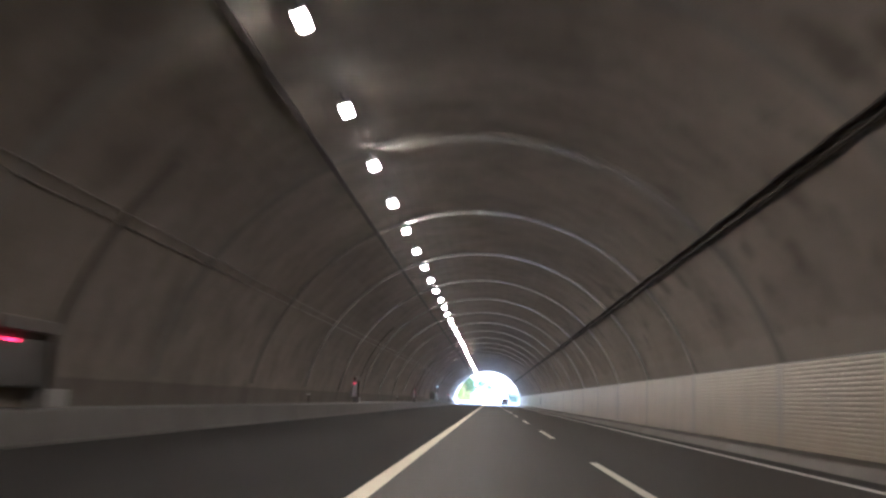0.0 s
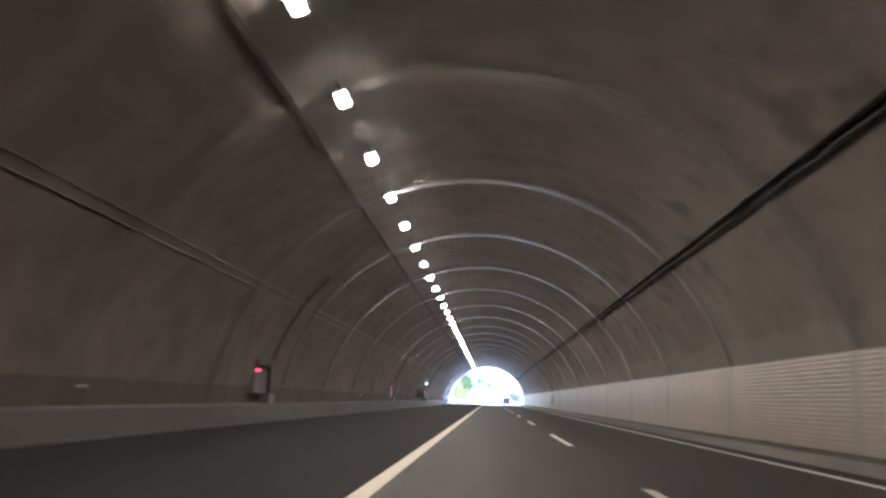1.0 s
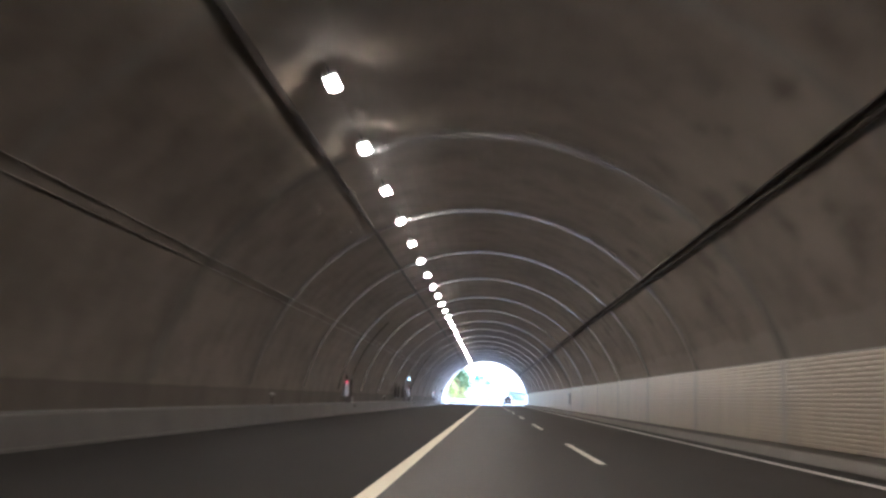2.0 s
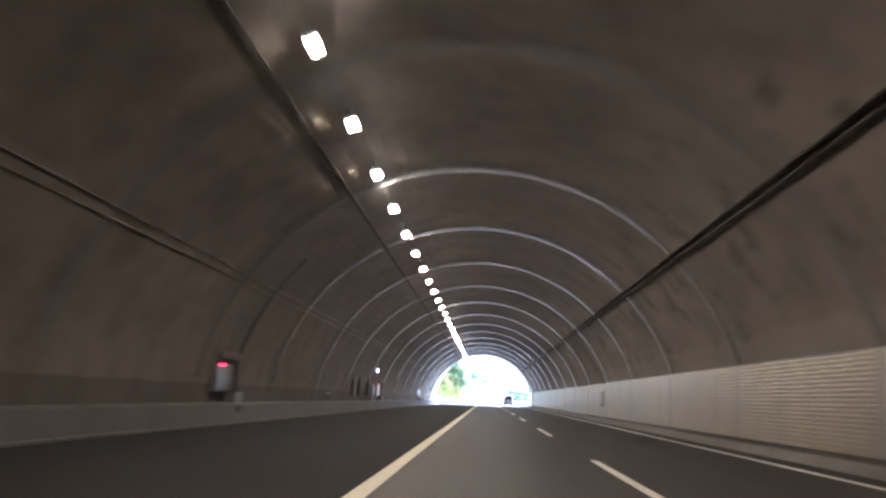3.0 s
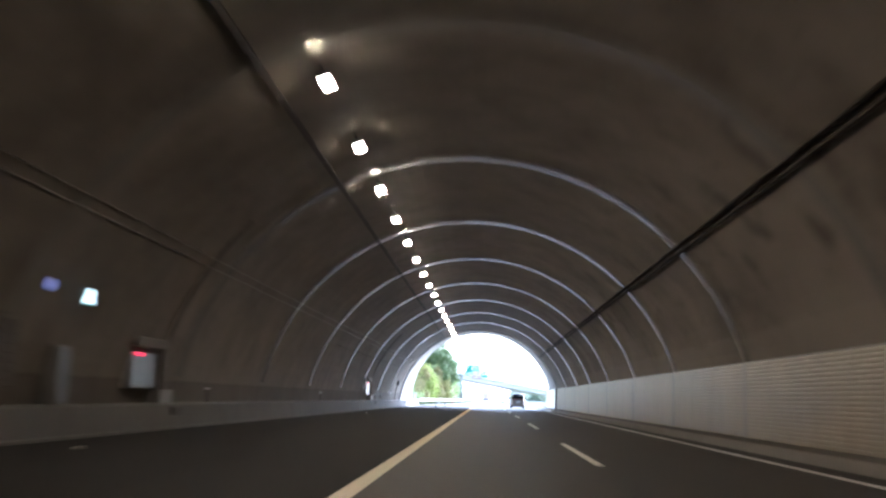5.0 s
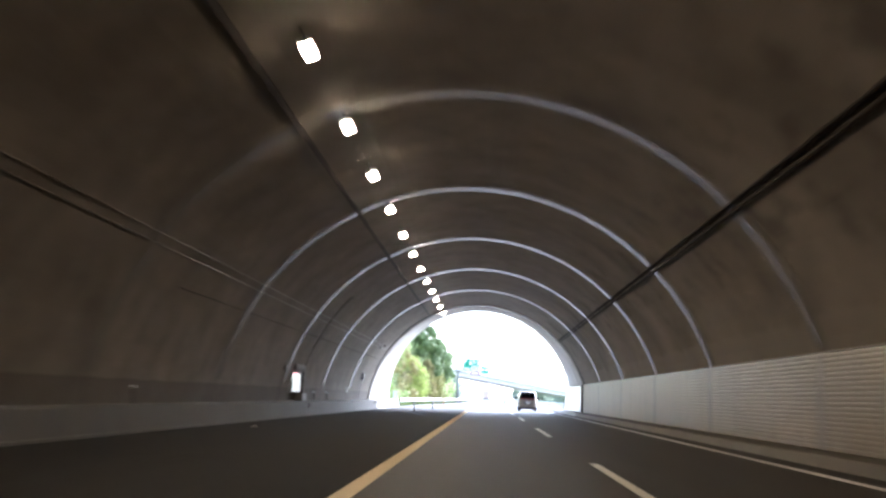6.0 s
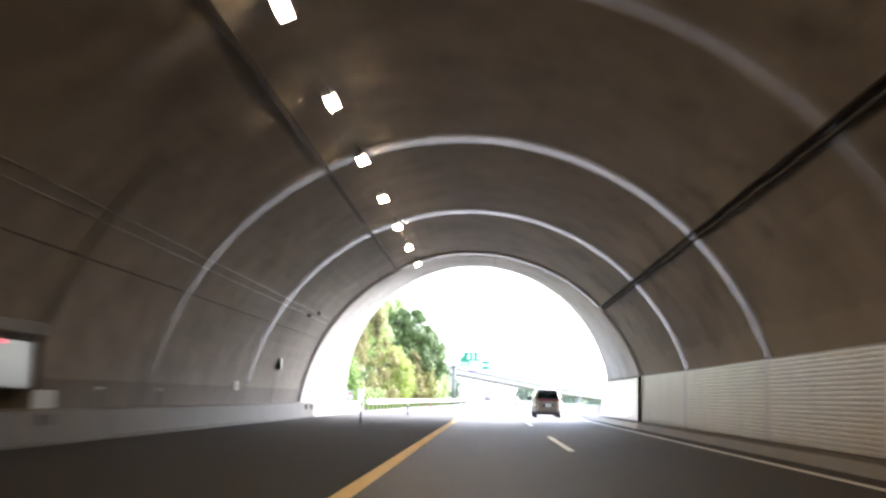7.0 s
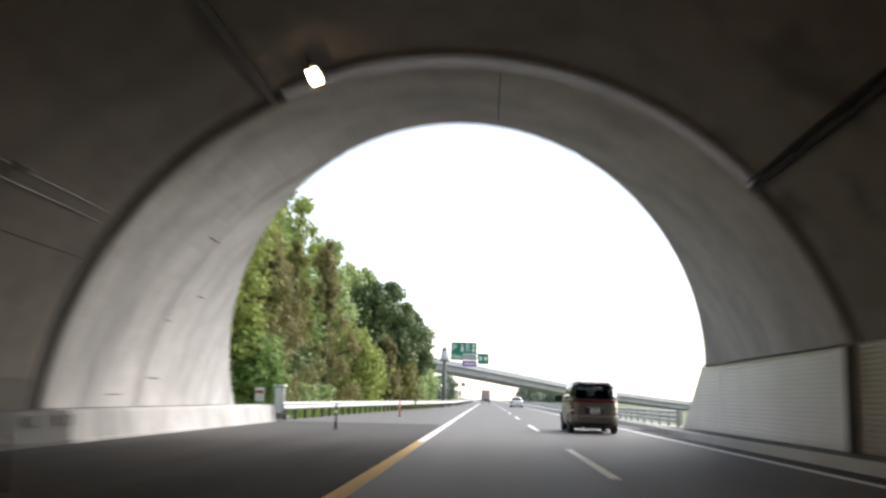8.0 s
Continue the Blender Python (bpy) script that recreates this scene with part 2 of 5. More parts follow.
M_STAINLESS = material("brushed_stainless", (0.2, 0.2, 0.205), 0.36, 1.0, stain=[(1.5, 0.5, (0.14, 0.138, 0.136))], grain=(25, 0.25, (0.16, 0.16, 0.16)))
M_WHITE = material("white_enamel", (0.75, 0.75, 0.74), 0.4, stain=[(3, 0.3, (0.6, 0.6, 0.58))])
M_BLACK = material("black_plastic", (0.02, 0.02, 0.02), 0.5, stain=[(5, 0.3, (0.04, 0.04, 0.04))])
M_ORANGE = material("orange_red_post", (0.55, 0.06, 0.03), 0.5, stain=[(6, 0.3, (0.4, 0.05, 0.03))])
M_GREENSIGN = material("green_sign_face", (0.0, 0.22, 0.13), 0.45, stain=[(2, 0.2, (0.0, 0.18, 0.1))])
M_PURPLE = material("purple_sign_face", (0.26, 0.1, 0.42), 0.45, stain=[(2, 0.2, (0.22, 0.08, 0.36))])
M_SIGNWHITE = material("white_sign_sheet", (0.8, 0.8, 0.8), 0.45, stain=[(2, 0.2, (0.7, 0.7, 0.7))])
M_BRIDGE = material("pale_bridge_concrete", (0.62, 0.61, 0.63), 0.8, stain=[(0.1, 0.5, (0.44, 0.44, 0.45))], streak=(0.5, 0.4, (0.4, 0.4, 0.41), (1, 1, 0.2)), grain=(5, 0.2, (0.48, 0.48, 0.48)))
M_GIRDER = material("grey_bridge_girder", (0.44, 0.43, 0.45), 0.6, stain=[(0.2, 0.5, (0.33, 0.325, 0.335))], streak=(0.5, 0.4, (0.3, 0.295, 0.3), (1, 1, 0.2)))
M_GRASS = material("rough_grass", (0.15, 0.18, 0.085), 0.9, stain=[(0.08, 0.6, (0.1, 0.13, 0.05)), (0.5, 0.5, (0.17, 0.21, 0.09))], grain=(6, 0.5, (0.08, 0.11, 0.04)), bump=0.6, bump_scale=6)
M_BARK = material("bark", (0.09, 0.065, 0.045), 0.9, stain=[(3, 0.5, (0.05, 0.04, 0.03))], bump=0.5, bump_scale=20)
M_PLATE = material("number_plate_white", (0.75, 0.75, 0.7), 0.45, stain=[(8, 0.2, (0.65, 0.65, 0.6))])
M_SILVER = material("silver_car_paint", (0.165, 0.142, 0.112), 0.28, 0.5, stain=[(1.5, 0.25, (0.175, 0.152, 0.115))])
M_WHITEPAINT = material("white_car_paint", (0.75, 0.75, 0.74), 0.25, 0.0, stain=[(1.5, 0.2, (0.68, 0.68, 0.66))])
M_POLE = material("weathered_steel_pole", (0.2, 0.21, 0.21), 0.5, 0.3, stain=[(1.2, 0.5, (0.13, 0.135, 0.135))])
M_GLASS = material("dark_tinted_glass", (0.012, 0.012, 0.014), 0.06, 0.0, stain=[(2, 0.3, (0.02, 0.02, 0.022))])


def tinted_glass(name, tint):
    """A clear pane with a tint, and gloss that grows towards grazing."""
    m = bpy.data.materials.new(name)
    m.use_nodes = True
    t = m.node_tree
    t.nodes.remove(t.nodes["Principled BSDF"])
    clear, gloss = t.nodes.new("ShaderNodeBsdfTransparent"), t.nodes.new("ShaderNodeBsdfGlossy")
    clear.inputs[0].default_value = (*tint, 1)
    gloss.inputs["Roughness"].default_value = 0.03
    lw, mix, power = t.nodes.new("ShaderNodeLayerWeight"), t.nodes.new("ShaderNodeMixShader"), t.nodes.new("ShaderNodeMath")
    power.operation, power.inputs[1].default_value = "POWER", 3.5
    t.links.new(lw.outputs["Facing"], power.inputs[0])
    t.links.new(power.outputs[0], mix.inputs[0])
    t.links.new(clear.outputs[0], mix.inputs[1])
    t.links.new(gloss.outputs[0], mix.inputs[2])
    t.links.new(mix.outputs[0], t.nodes["Material Output"].inputs[0])
    return m


M_PRIVACY = tinted_glass("privacy_tinted_glass", (0.28, 0.28, 0.32))
M_WINDSCREEN = tinted_glass("clear_green_glass", (0.86, 0.9, 0.88))
M_SEAT = material("dark_grey_seat_cloth", (0.05, 0.048, 0.046), 0.9, stain=[(4, 0.4, (0.035, 0.034, 0.033))])
M_TAIL = material("red_tail_lens", (0.11, 0.007, 0.01), 0.2, stain=[(6, 0.3, (0.08, 0.006, 0.008))])
M_CLEARLENS = material("clear_tail_lens", (0.6, 0.55, 0.5), 0.2, stain=[(6, 0.3, (0.5, 0.45, 0.4))])
M_RUBBER = material("tyre_rubber", (0.025, 0.025, 0.025), 0.8, stain=[(6, 0.4, (0.04, 0.04, 0.038))])
M_RIM = material("alloy_rim", (0.45, 0.45, 0.45), 0.35, 0.8, stain=[(6, 0.4, (0.3, 0.3, 0.3))])
M_TRUCK = material("red_brown_truck_body", (0.5, 0.4, 0.36), 0.5, stain=[(1, 0.4, (0.34, 0.22, 0.18))])


def leaf_material(name, colour, dark, rough=0.55, through=0.3):
    """Leaves that let some light through, each a little lighter or darker than the next."""
    m = material(name, colour, rough, stain=[(0.3, 0.6, dark), (1.1, 0.35, dark)], island=0.35, spec=0.3)
    t = m.node_tree
    b = t.nodes["Principled BSDF"]
    tl = t.nodes.new("ShaderNodeBsdfTranslucent")
    mix = t.nodes.new("ShaderNodeMixShader")
    mix.inputs[0].default_value = through
    t.links.new(b.inputs["Base Color"].links[0].from_socket, tl.inputs[0])
    t.links.new(b.outputs[0], mix.inputs[1])
    t.links.new(tl.outputs[0], mix.inputs[2])
    t.links.new(mix.outputs[0], t.nodes["Material Output"].inputs[0])
    return m


M_LEAF_DARK = leaf_material("dark_green_leaves", (0.155, 0.215, 0.09), (0.08, 0.13, 0.045), 0.45, 0.25)
M_LEAF_LIME = leaf_material("yellow_green_leaves", (0.35, 0.405, 0.12), (0.23, 0.3, 0.075), through=0.4)
M_LEAF_OLIVE = leaf_material("olive_green_leaves", (0.3, 0.295, 0.11), (0.19, 0.195, 0.07), through=0.35)
M_LEAF_GREEN = leaf_material("fresh_green_leaves", (0.25, 0.37, 0.12), (0.15, 0.25, 0.07), through=0.4)
M_LEAF_BROWN = leaf_material("brownish_cedar_leaves", (0.31, 0.268, 0.125), (0.15, 0.18, 0.065), through=0.35)
# haze and glare over the foliage are mixed into this pale green
M_LEAF_PALE = leaf_material("pale_green_leaves", (0.42, 0.51, 0.24), (0.3, 0.4, 0.16), through=0.4)
# lightened greyish green, with the haze of distance in the colour
M_FAR_LEAF = leaf_material("hazy_far_leaves", (0.34, 0.4, 0.31), (0.27, 0.33, 0.25))
M_BLADES = leaf_material("fresh_grass_blades", (0.27, 0.38, 0.1), (0.17, 0.27, 0.07))


# ---- mesh helpers ----
def mesh_of(name, verts, faces, mat, smooth=False):
    me = bpy.data.meshes.new(name)
    me.from_pydata([tuple(v) for v in verts], [], faces)
    me.materials.append(mat)
    if smooth:
        me.polygons.foreach_set("use_smooth", [True] * len(me.polygons))
    me.update()
    return me


def empty(name, at=(0, 0, 0), label="", category="", group="", kind=""):
    ob = new(name)
    ob.empty_display_size = 0.2
    ob.location = at
    return tagged(ob, label, category, group, kind)


def child(name, me, parent, label="", at=(0, 0, 0)):
    ob = new(name, me)
    ob.parent = parent
    ob.location = at
    return tagged(ob, label)


def part(name, bm, mat, parent=None, label="", smooth=False):
    """Links a bmesh as one mesh object under a thing or a part."""
    me = bpy.data.meshes.new(name)
    bmesh.ops.recalc_face_normals(bm, faces=bm.faces)
    bm.to_mesh(me)
    bm.free()
    me.materials.append(mat)
    if smooth:
        me.polygons.foreach_set("use_smooth", [True] * len(me.polygons))
    ob = new(name, me)
    if parent:
        ob.parent = parent
    return tagged(ob, label)


def box_bm(boxes, bevel=0.0):
    """Boxes (x0, x1, y0, y1, z0, z1) in one bmesh, edges bevelled."""
    bm = bmesh.new()
    for x0, x1, y0, y1, z0, z1 in boxes:
        r = bmesh.ops.create_cube(bm, size=1)
        bmesh.ops.transform(bm, matrix=Matrix.Translation(((x0 + x1) / 2, (y0 + y1) / 2, (z0 + z1) / 2)) @ Matrix.Diagonal((abs(x1 - x0), abs(y1 - y0), abs(z1 - z0), 1)), verts=r["verts"])
    if bevel:
        bmesh.ops.bevel(bm, geom=bm.edges[:], offset=bevel, segments=2, affect="EDGES", profile=0.6)
    return bm


def tube_bm(points, radius, sides=8, radii=None):
    """A round tube through points."""
    bm = bmesh.new()
    rings = []
    pts = [Vector(p) for p in points]
    for i, p in enumerate(pts):
        d = (pts[min(i + 1, len(pts) - 1)] - pts[max(i - 1, 0)]).normalized()
        a = d.cross(Vector((0, 0, 1)))
        if a.length < 1e-3:
            a = d.cross(Vector((1, 0, 0)))
        a.normalize()
        b = d.cross(a)
        r = radii[i] if radii else radius
        rings.append([bm.verts.new(p + (a * math.cos(k * math.tau / sides) + b * math.sin(k * math.tau / sides)) * r) for k in range(sides)])
    for r0, r1 in zip(rings, rings[1:]):
        for k in range(sides):
            bm.faces.new((r0[k], r0[(k + 1) % sides], r1[(k + 1) % sides], r1[k]))
    bm.faces.new(rings[0])
    bm.faces.new(rings[-1])
    return bm


def sweep_bm(points, profile, closed=True):
    """A profile of (side, up) swept along a path that runs roughly level; side is to the right of the way."""
    bm = bmesh.new()
    rings = []
    pts = [Vector(p) for p in points]
    for i, p in enumerate(pts):
        d = pts[min(i + 1, len(pts) - 1)] - pts[max(i - 1, 0)]
        d.z = 0
        d.normalize()
        side = Vector((d.y, -d.x, 0))
        rings.append([bm.verts.new(p + side * s + Vector((0, 0, u))) for s, u in profile])
    n = len(profile)
    for r0, r1 in zip(rings, rings[1:]):
        for k in range(n if closed else n - 1):
            bm.faces.new((r0[k], r0[(k + 1) % n], r1[(k + 1) % n], r1[k]))
    if closed:
        bm.faces.new(rings[0])
        bm.faces.new(rings[-1])
    return bm


# ---- tunnel lining ----
XC, ZC, R = -0.82, -0.37, 8.45
STEP = 0.12                          # the mouth's vault stands in by this much
RING0, PITCH = 8.71, 10.53
BACK = RING0 - 26 * PITCH
A0, A1 = radians(-2.5), radians(182.5)


def on_arch(angle, depth, y):
    r = R - depth
    return Vector((XC + r * math.cos(angle), y, ZC + r * math.sin(angle)))


def cut(z):
    """The mouth is cut back on a slope: the crown ends before the foot."""
    return 23.75 + (7.93 - z) * 1.5


def arch_bm(y0, y1, a0, a1, thick, steps=56, groove=0.02, inner=0.0):
    """A solid arch from y0(z) to y1(z), with chamfered inner edges."""
    bm = bmesh.new()
    rings = []
    for k in range(steps + 1):
        a = a0 + (a1 - a0) * k / steps
        z = ZC + (R - inner) * math.sin(a)
        s, e = y0(z), y1(z)
        e = max(e, s + 0.002)
        g = min(groove, (e - s) / 3)
        rings.append([bm.verts.new(on_arch(a, dp, y)) for dp, y in ((inner, s + g), (inner, e - g), (inner - g, e), (-thick, e), (-thick, s), (inner - g, s))])
    for r0, r1 in zip(rings, rings[1:]):
        for k in range(6):
            bm.faces.new((r0[k], r1[k], r1[(k + 1) % 6], r0[(k + 1) % 6]))
    bm.faces.new(rings[0])
    bm.faces.new(rings[-1])
    return bm


lining = empty("wall_tunnel", (0, 0, 0), "sooty grey concrete arched tunnel lining in cast rings", "tunnel wall", kind="structure")
ring_y = [RING0 + PITCH * j for j in range(-26, 2)]
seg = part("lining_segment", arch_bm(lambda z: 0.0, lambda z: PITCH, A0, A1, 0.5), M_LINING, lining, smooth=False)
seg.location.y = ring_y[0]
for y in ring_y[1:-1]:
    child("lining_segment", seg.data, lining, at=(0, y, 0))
B_RING = ring_y[-1]
part("mouth_segment", arch_bm(lambda z: B_RING + 0.02, lambda z: min(24.6, cut(z)), A0, A1, 0.6, groove=0.06, inner=STEP), M_PORTAL, lining, "paler concrete towards the mouth")
a246 = math.asin((7.93 - (24.6 - 23.75) / 1.5 - ZC) / (R - STEP))
for lo, hi in ((A0, a246), (math.pi - a246, A1)):
    part("mouth_segment", arch_bm(lambda z: 24.6, lambda z: min(30.0, cut(z)), lo, hi, 0.6, groove=0.045, inner=STEP), M_PORTAL, lining, "paler concrete towards the mouth")
amax = math.asin((7.93 - (30.0 - 23.75) / 1.5 - ZC) / (R - STEP))
part("mouth_segment", arch_bm(lambda z: 30.0, cut, A0, amax, 0.6, 20, inner=STEP), M_PORTAL, lining, "paler concrete towards the mouth")
part("mouth_segment", arch_bm(lambda z: 30.0, cut, math.pi - amax, A1, 0.6, 20, inner=STEP), M_PORTAL, lining, "paler concrete towards the mouth")
for y, z, ln in ((25.0, 1.42, 0.9), (24.7, 2.92, 0.5), (22.6, 0.98, 0.8)):
    x = XC - math.sqrt((R - STEP) ** 2 - (z - ZC) ** 2)
    part("form_mark", box_bm([(x - 0.03, x + 0.012, y, y + ln, z - 0.015, z + 0.015)], 0.003), M_DULLBLACK, lining, "short dark form tie line")
for y, z, ln in ((23.9, 5.0, 0.9), (26.2, 3.7, 0.5)):
    x = XC - math.sqrt((R - STEP) ** 2 - (z - ZC) ** 2)
    part("form_mark", box_bm([(x - 0.05, x + 0.014, y, y + ln, z - 0.02, z + 0.02)], 0.003), M_DULLBLACK, lining, "short dark form tie line")
zt = ZC + math.sqrt((R - STEP) ** 2 - (0.12 - XC) ** 2)
part("crown_joint", box_bm([(0.11, 0.13, B_RING + 0.3, 23.2, zt - 0.006, zt + 0.03)], 0.003), M_DULLBLACK, lining, "thin dark line along the crown")
# plain wall that closes the tunnel far behind
part("wall_back", box_bm([(-9.8, 8.2, BACK - 0.4, BACK - 0.02, -0.1, 8.8)]), M_LINING, None)
tagged(bpy.data.objects["wall_back"], "plain grey concrete end wall of the tunnel", "wall", kind="structure")


def strip_bm(a0, a1, width, proud, steps=48):
    bm = bmesh.new()
    rings = []
    for k in range(steps + 1):
        a = a0 + (a1 - a0) * k / steps
        rings.append([bm.verts.new(on_arch(a, dp, y)) for dp, y in ((-0.005, -width / 2), (proud, -width / 2 + 0.01), (proud, width / 2 - 0.01), (-0.005, width / 2))])
    for r0, r1 in zip(rings, rings[1:]):
        for k in range(3):
            bm.faces.new((r0[k], r1[k], r1[k + 1], r0[k + 1]))
    bm.faces.new(rings[0])
    bm.faces.new(rings[-1])
    return bm


def bowed_strip_bm(a0, a1, width, base, bow, steps=110, across=8):
    """A cover strip over a ring joint whose face bows out across its width."""
    bm = bmesh.new()
    rings = []
    for k in range(steps + 1):
        a = a0 + (a1 - a0) * k / steps
        row = [bm.verts.new(on_arch(a, -0.01, -width / 2 - 0.001))]
        for j in range(across + 1):
            v = 2 * j / across - 1
            row.append(bm.verts.new(on_arch(a, base + bow * (1 - v * v), v * width / 2)))
        row.append(bm.verts.new(on_arch(a, -0.01, width / 2 + 0.001)))
        rings.append(row)
    for r0, r1 in zip(rings, rings[1:]):
        for j in range(len(r0) - 1):
            bm.faces.new((r0[j], r1[j], r1[j + 1], r0[j + 1])).smooth = 0 < j < len(r0) - 2
    bm.faces.new(rings[0])
    bm.faces.new(rings[-1])
    for e in bm.edges:
        if len(e.link_faces) == 2 and e.link_faces[0].smooth != e.link_faces[1].smooth:
            e.smooth = False
    return bm


STRIP_R = math.asin((2.3 - ZC) / R)
STRIP_L = math.pi - math.asin((1.42 - ZC) / R)
strip = part("joint_strip", bowed_strip_bm(STRIP_R, STRIP_L, 0.6, 0.012, 0.014), M_STRIP, lining, "pale smooth strip over the ring joint")
strip.location.y = ring_y[1]
for y in ring_y[2:-1]:
    child("joint_strip", strip.data, lining, "pale smooth strip over the ring joint", at=(0, y, 0))
top_b = part("joint_strip", bowed_strip_bm(radians(44), radians(115), 0.5, 0.115, 0.024, 60), M_STRIP, lining, "pale smooth strip over the ring joint")
top_b.location.y = B_RING - 0.27

# black strips paint the shade of the step's unlit face
for lo, hi in ((STRIP_R, radians(44)), (radians(115), math.pi - math.asin((0.66 - ZC) / R))):
    seal = part("joint_shade", strip_bm(lo, hi, 0.3, 0.02), M_DULLBLACK, lining, "dark strip shading the step at the mouth joint")
    seal.location.y = B_RING - 0.17

# ---- road ----
ROAD_L, ROAD_R = -8.4, 6.1
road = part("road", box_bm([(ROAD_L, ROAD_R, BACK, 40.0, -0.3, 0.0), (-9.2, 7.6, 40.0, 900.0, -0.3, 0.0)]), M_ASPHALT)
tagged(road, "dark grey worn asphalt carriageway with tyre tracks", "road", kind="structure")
part("shoulder", box_bm([(ROAD_L + 0.06, -1.777, BACK, 39.9, 0.0, 0.004)]), M_SHOULDER, road, "darker asphalt shoulder")
part("gutter", box_bm([(5.62, 6.1, BACK, 40.0, 0.0, 0.005)]), M_GUTTER, road, "dark wet gutter strip")
XL, XR, XE = -1.66, 1.78, 5.42
part("edge_line", box_bm([(XL - 0.115, XL + 0.115, BACK, 24.0, -0.01, 0.005)]), M_WARMLINE, road, "solid cream line yellowing towards the mouth")
part("edge_line", box_bm([(XL - 0.115, XL + 0.115, 24.0, 880.0, -0.01, 0.005)]), M_PAINT, road, "solid white painted line")
part("edge_line", box_bm([(XE - 0.08, XE + 0.08, BACK, 880.0, -0.01, 0.005)]), M_PAINT, road, "solid white painted line")
# dashes inside hold a little of the lamps' warm tint in their paint
dash_in = part("lane_dash", box_bm([(XR - 0.075, XR + 0.075, 0, 8.0, -0.01, 0.005)], 0.002), M_DASH, road, "cream lane dash")
dash_in.location.y = 14.5 - 20 * 14
for k in range(-13, 0):
    child("lane_dash", dash_in.data, road, "cream lane dash", at=(0, 14.5 + 20 * k, 0))
dash = part("lane_dash", box_bm([(XR - 0.075, XR + 0.075, 0, 8.0, -0.01, 0.005)], 0.002), M_PAINT, road, "white painted lane dash")
dash.location.y = 13.9
for k in range(1, 30):
    child("lane_dash", dash.data, road, "white painted lane dash", at=(0, 14.5 + 20 * k, 0))

# ---- kerb and walkway beside the running lane, low barrier on the other side ----
KERB_PROFILE = [(6.1, -0.3), (6.1, 0.0), (6.14, 0.19), (6.17, 0.21), (6.3, 0.21), (6.3, -0.3)]
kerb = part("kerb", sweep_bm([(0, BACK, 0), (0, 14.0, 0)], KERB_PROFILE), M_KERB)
# same kerb in a paler colour, which holds the daylight near the mouth
part("end_section", sweep_bm([(0, 14.01, 0), (0, 36.5, 0)], KERB_PROFILE), M_KERBPALE, kerb, "paler concrete towards the mouth")
tagged(kerb, "grey concrete kerb along the tunnel wall", "kerb", kind="structure")
part("walkway", box_bm([(6.3, 7.62, BACK, 37.0, -0.3, 0.2)]), M_WALKTOP)
tagged(bpy.data.objects["walkway"], "dirty dark narrow walkway behind the kerb", "walkway", kind="structure")
BARRIER_PROFILE = [(-8.33, -0.3), (-8.33, 0.06), (-8.38, 0.08), (-8.46, 0.62), (-8.5, 0.66), (-9.3, 0.66), (-9.3, -0.3)]
# barrier is dark inside and pale at the mouth: daylight put into the colour
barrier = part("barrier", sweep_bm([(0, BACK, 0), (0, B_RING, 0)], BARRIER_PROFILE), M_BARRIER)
part("end_section", sweep_bm([(0, B_RING + 0.015, 0), (0, 33.0, 0), (-0.02, 36.0, 0), (-0.06, 38.5, 0), (-0.16, 39.8, 0), (-0.3, 40.3, 0)], BARRIER_PROFILE), M_PORTAL, barrier, "paler concrete towards the mouth")
part("corner_line", box_bm([(-9.12, -9.055, B_RING + 0.02, 33.5, 0.655, 0.68)], 0.004), M_DULLBLACK, barrier, "thin dark line in the corner")
tagged(barrier, "pale grey low concrete side barrier below the tunnel wall", "barrier", kind="structure")
for y in (17.55, 18.9, -9.07, -56.5, -104.0):
    part("cover_plate", box_bm([(-8.44, -8.385, y - 0.35, y + 0.35, 0.37, 0.58)], 0.01), M_TRAY, barrier, "dark recessed hand-hole cover")

# ---- enamel wall panels, one bay to each ring ----
cladding = empty("wall_panels", (0, 0, 0), "ivory enamel ribbed wall panels with grime streaks", "wall panels", kind="structure")


def ribbed_panel_bm(length, z0=0.215, z1=2.27, ribs=20, slant=0.0):
    bm = bmesh.new()
    prof = [(7.16, z0)]
    h = (z1 - z0) / ribs
    for k in range(ribs):
        zb = z0 + k * h
        prof += [(7.078, zb + 0.006), (7.0745, zb + h * 0.45), (7.078, zb + h - 0.013), (7.086, zb + h - 0.010), (7.086, zb + h - 0.003)]
    prof.append((7.16, z1))
    rows = [[bm.verts.new((x, y + (z1 - z) * k * slant, z)) for x, z in prof] for k, y in enumerate((0.006, length - 0.006))]
    n = len(prof)
    for k in range(n):
        bm.faces.new((rows[0][k], rows[0][(k + 1) % n], rows[1][(k + 1) % n], rows[1][k]))
    bm.faces.new(rows[0])
    bm.faces.new(rows[1])
    return bm


PW = (PITCH - 0.44) / 3
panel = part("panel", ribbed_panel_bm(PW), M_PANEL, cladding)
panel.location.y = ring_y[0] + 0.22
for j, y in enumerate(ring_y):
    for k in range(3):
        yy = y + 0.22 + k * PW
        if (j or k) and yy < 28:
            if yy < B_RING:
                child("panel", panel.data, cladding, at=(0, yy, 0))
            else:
                pale_end = part("panel", ribbed_panel_bm(PW - (0.28 if k == 0 else 0)), M_PANELMOUTH, cladding)
                pale_end.location = (-STEP, yy + (0.28 if k == 0 else 0), 0)
last = part("panel", ribbed_panel_bm(2.25, slant=1.5), M_PANELMOUTH, cladding)
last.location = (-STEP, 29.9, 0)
trim = part("cover_strip", box_bm([(7.07, 7.17, -0.21, 0.21, 0.215, 2.28)], 0.006), M_PANELTRIM, cladding, "smooth grey cover strip between panel bays")
trim.location.y = ring_y[0]
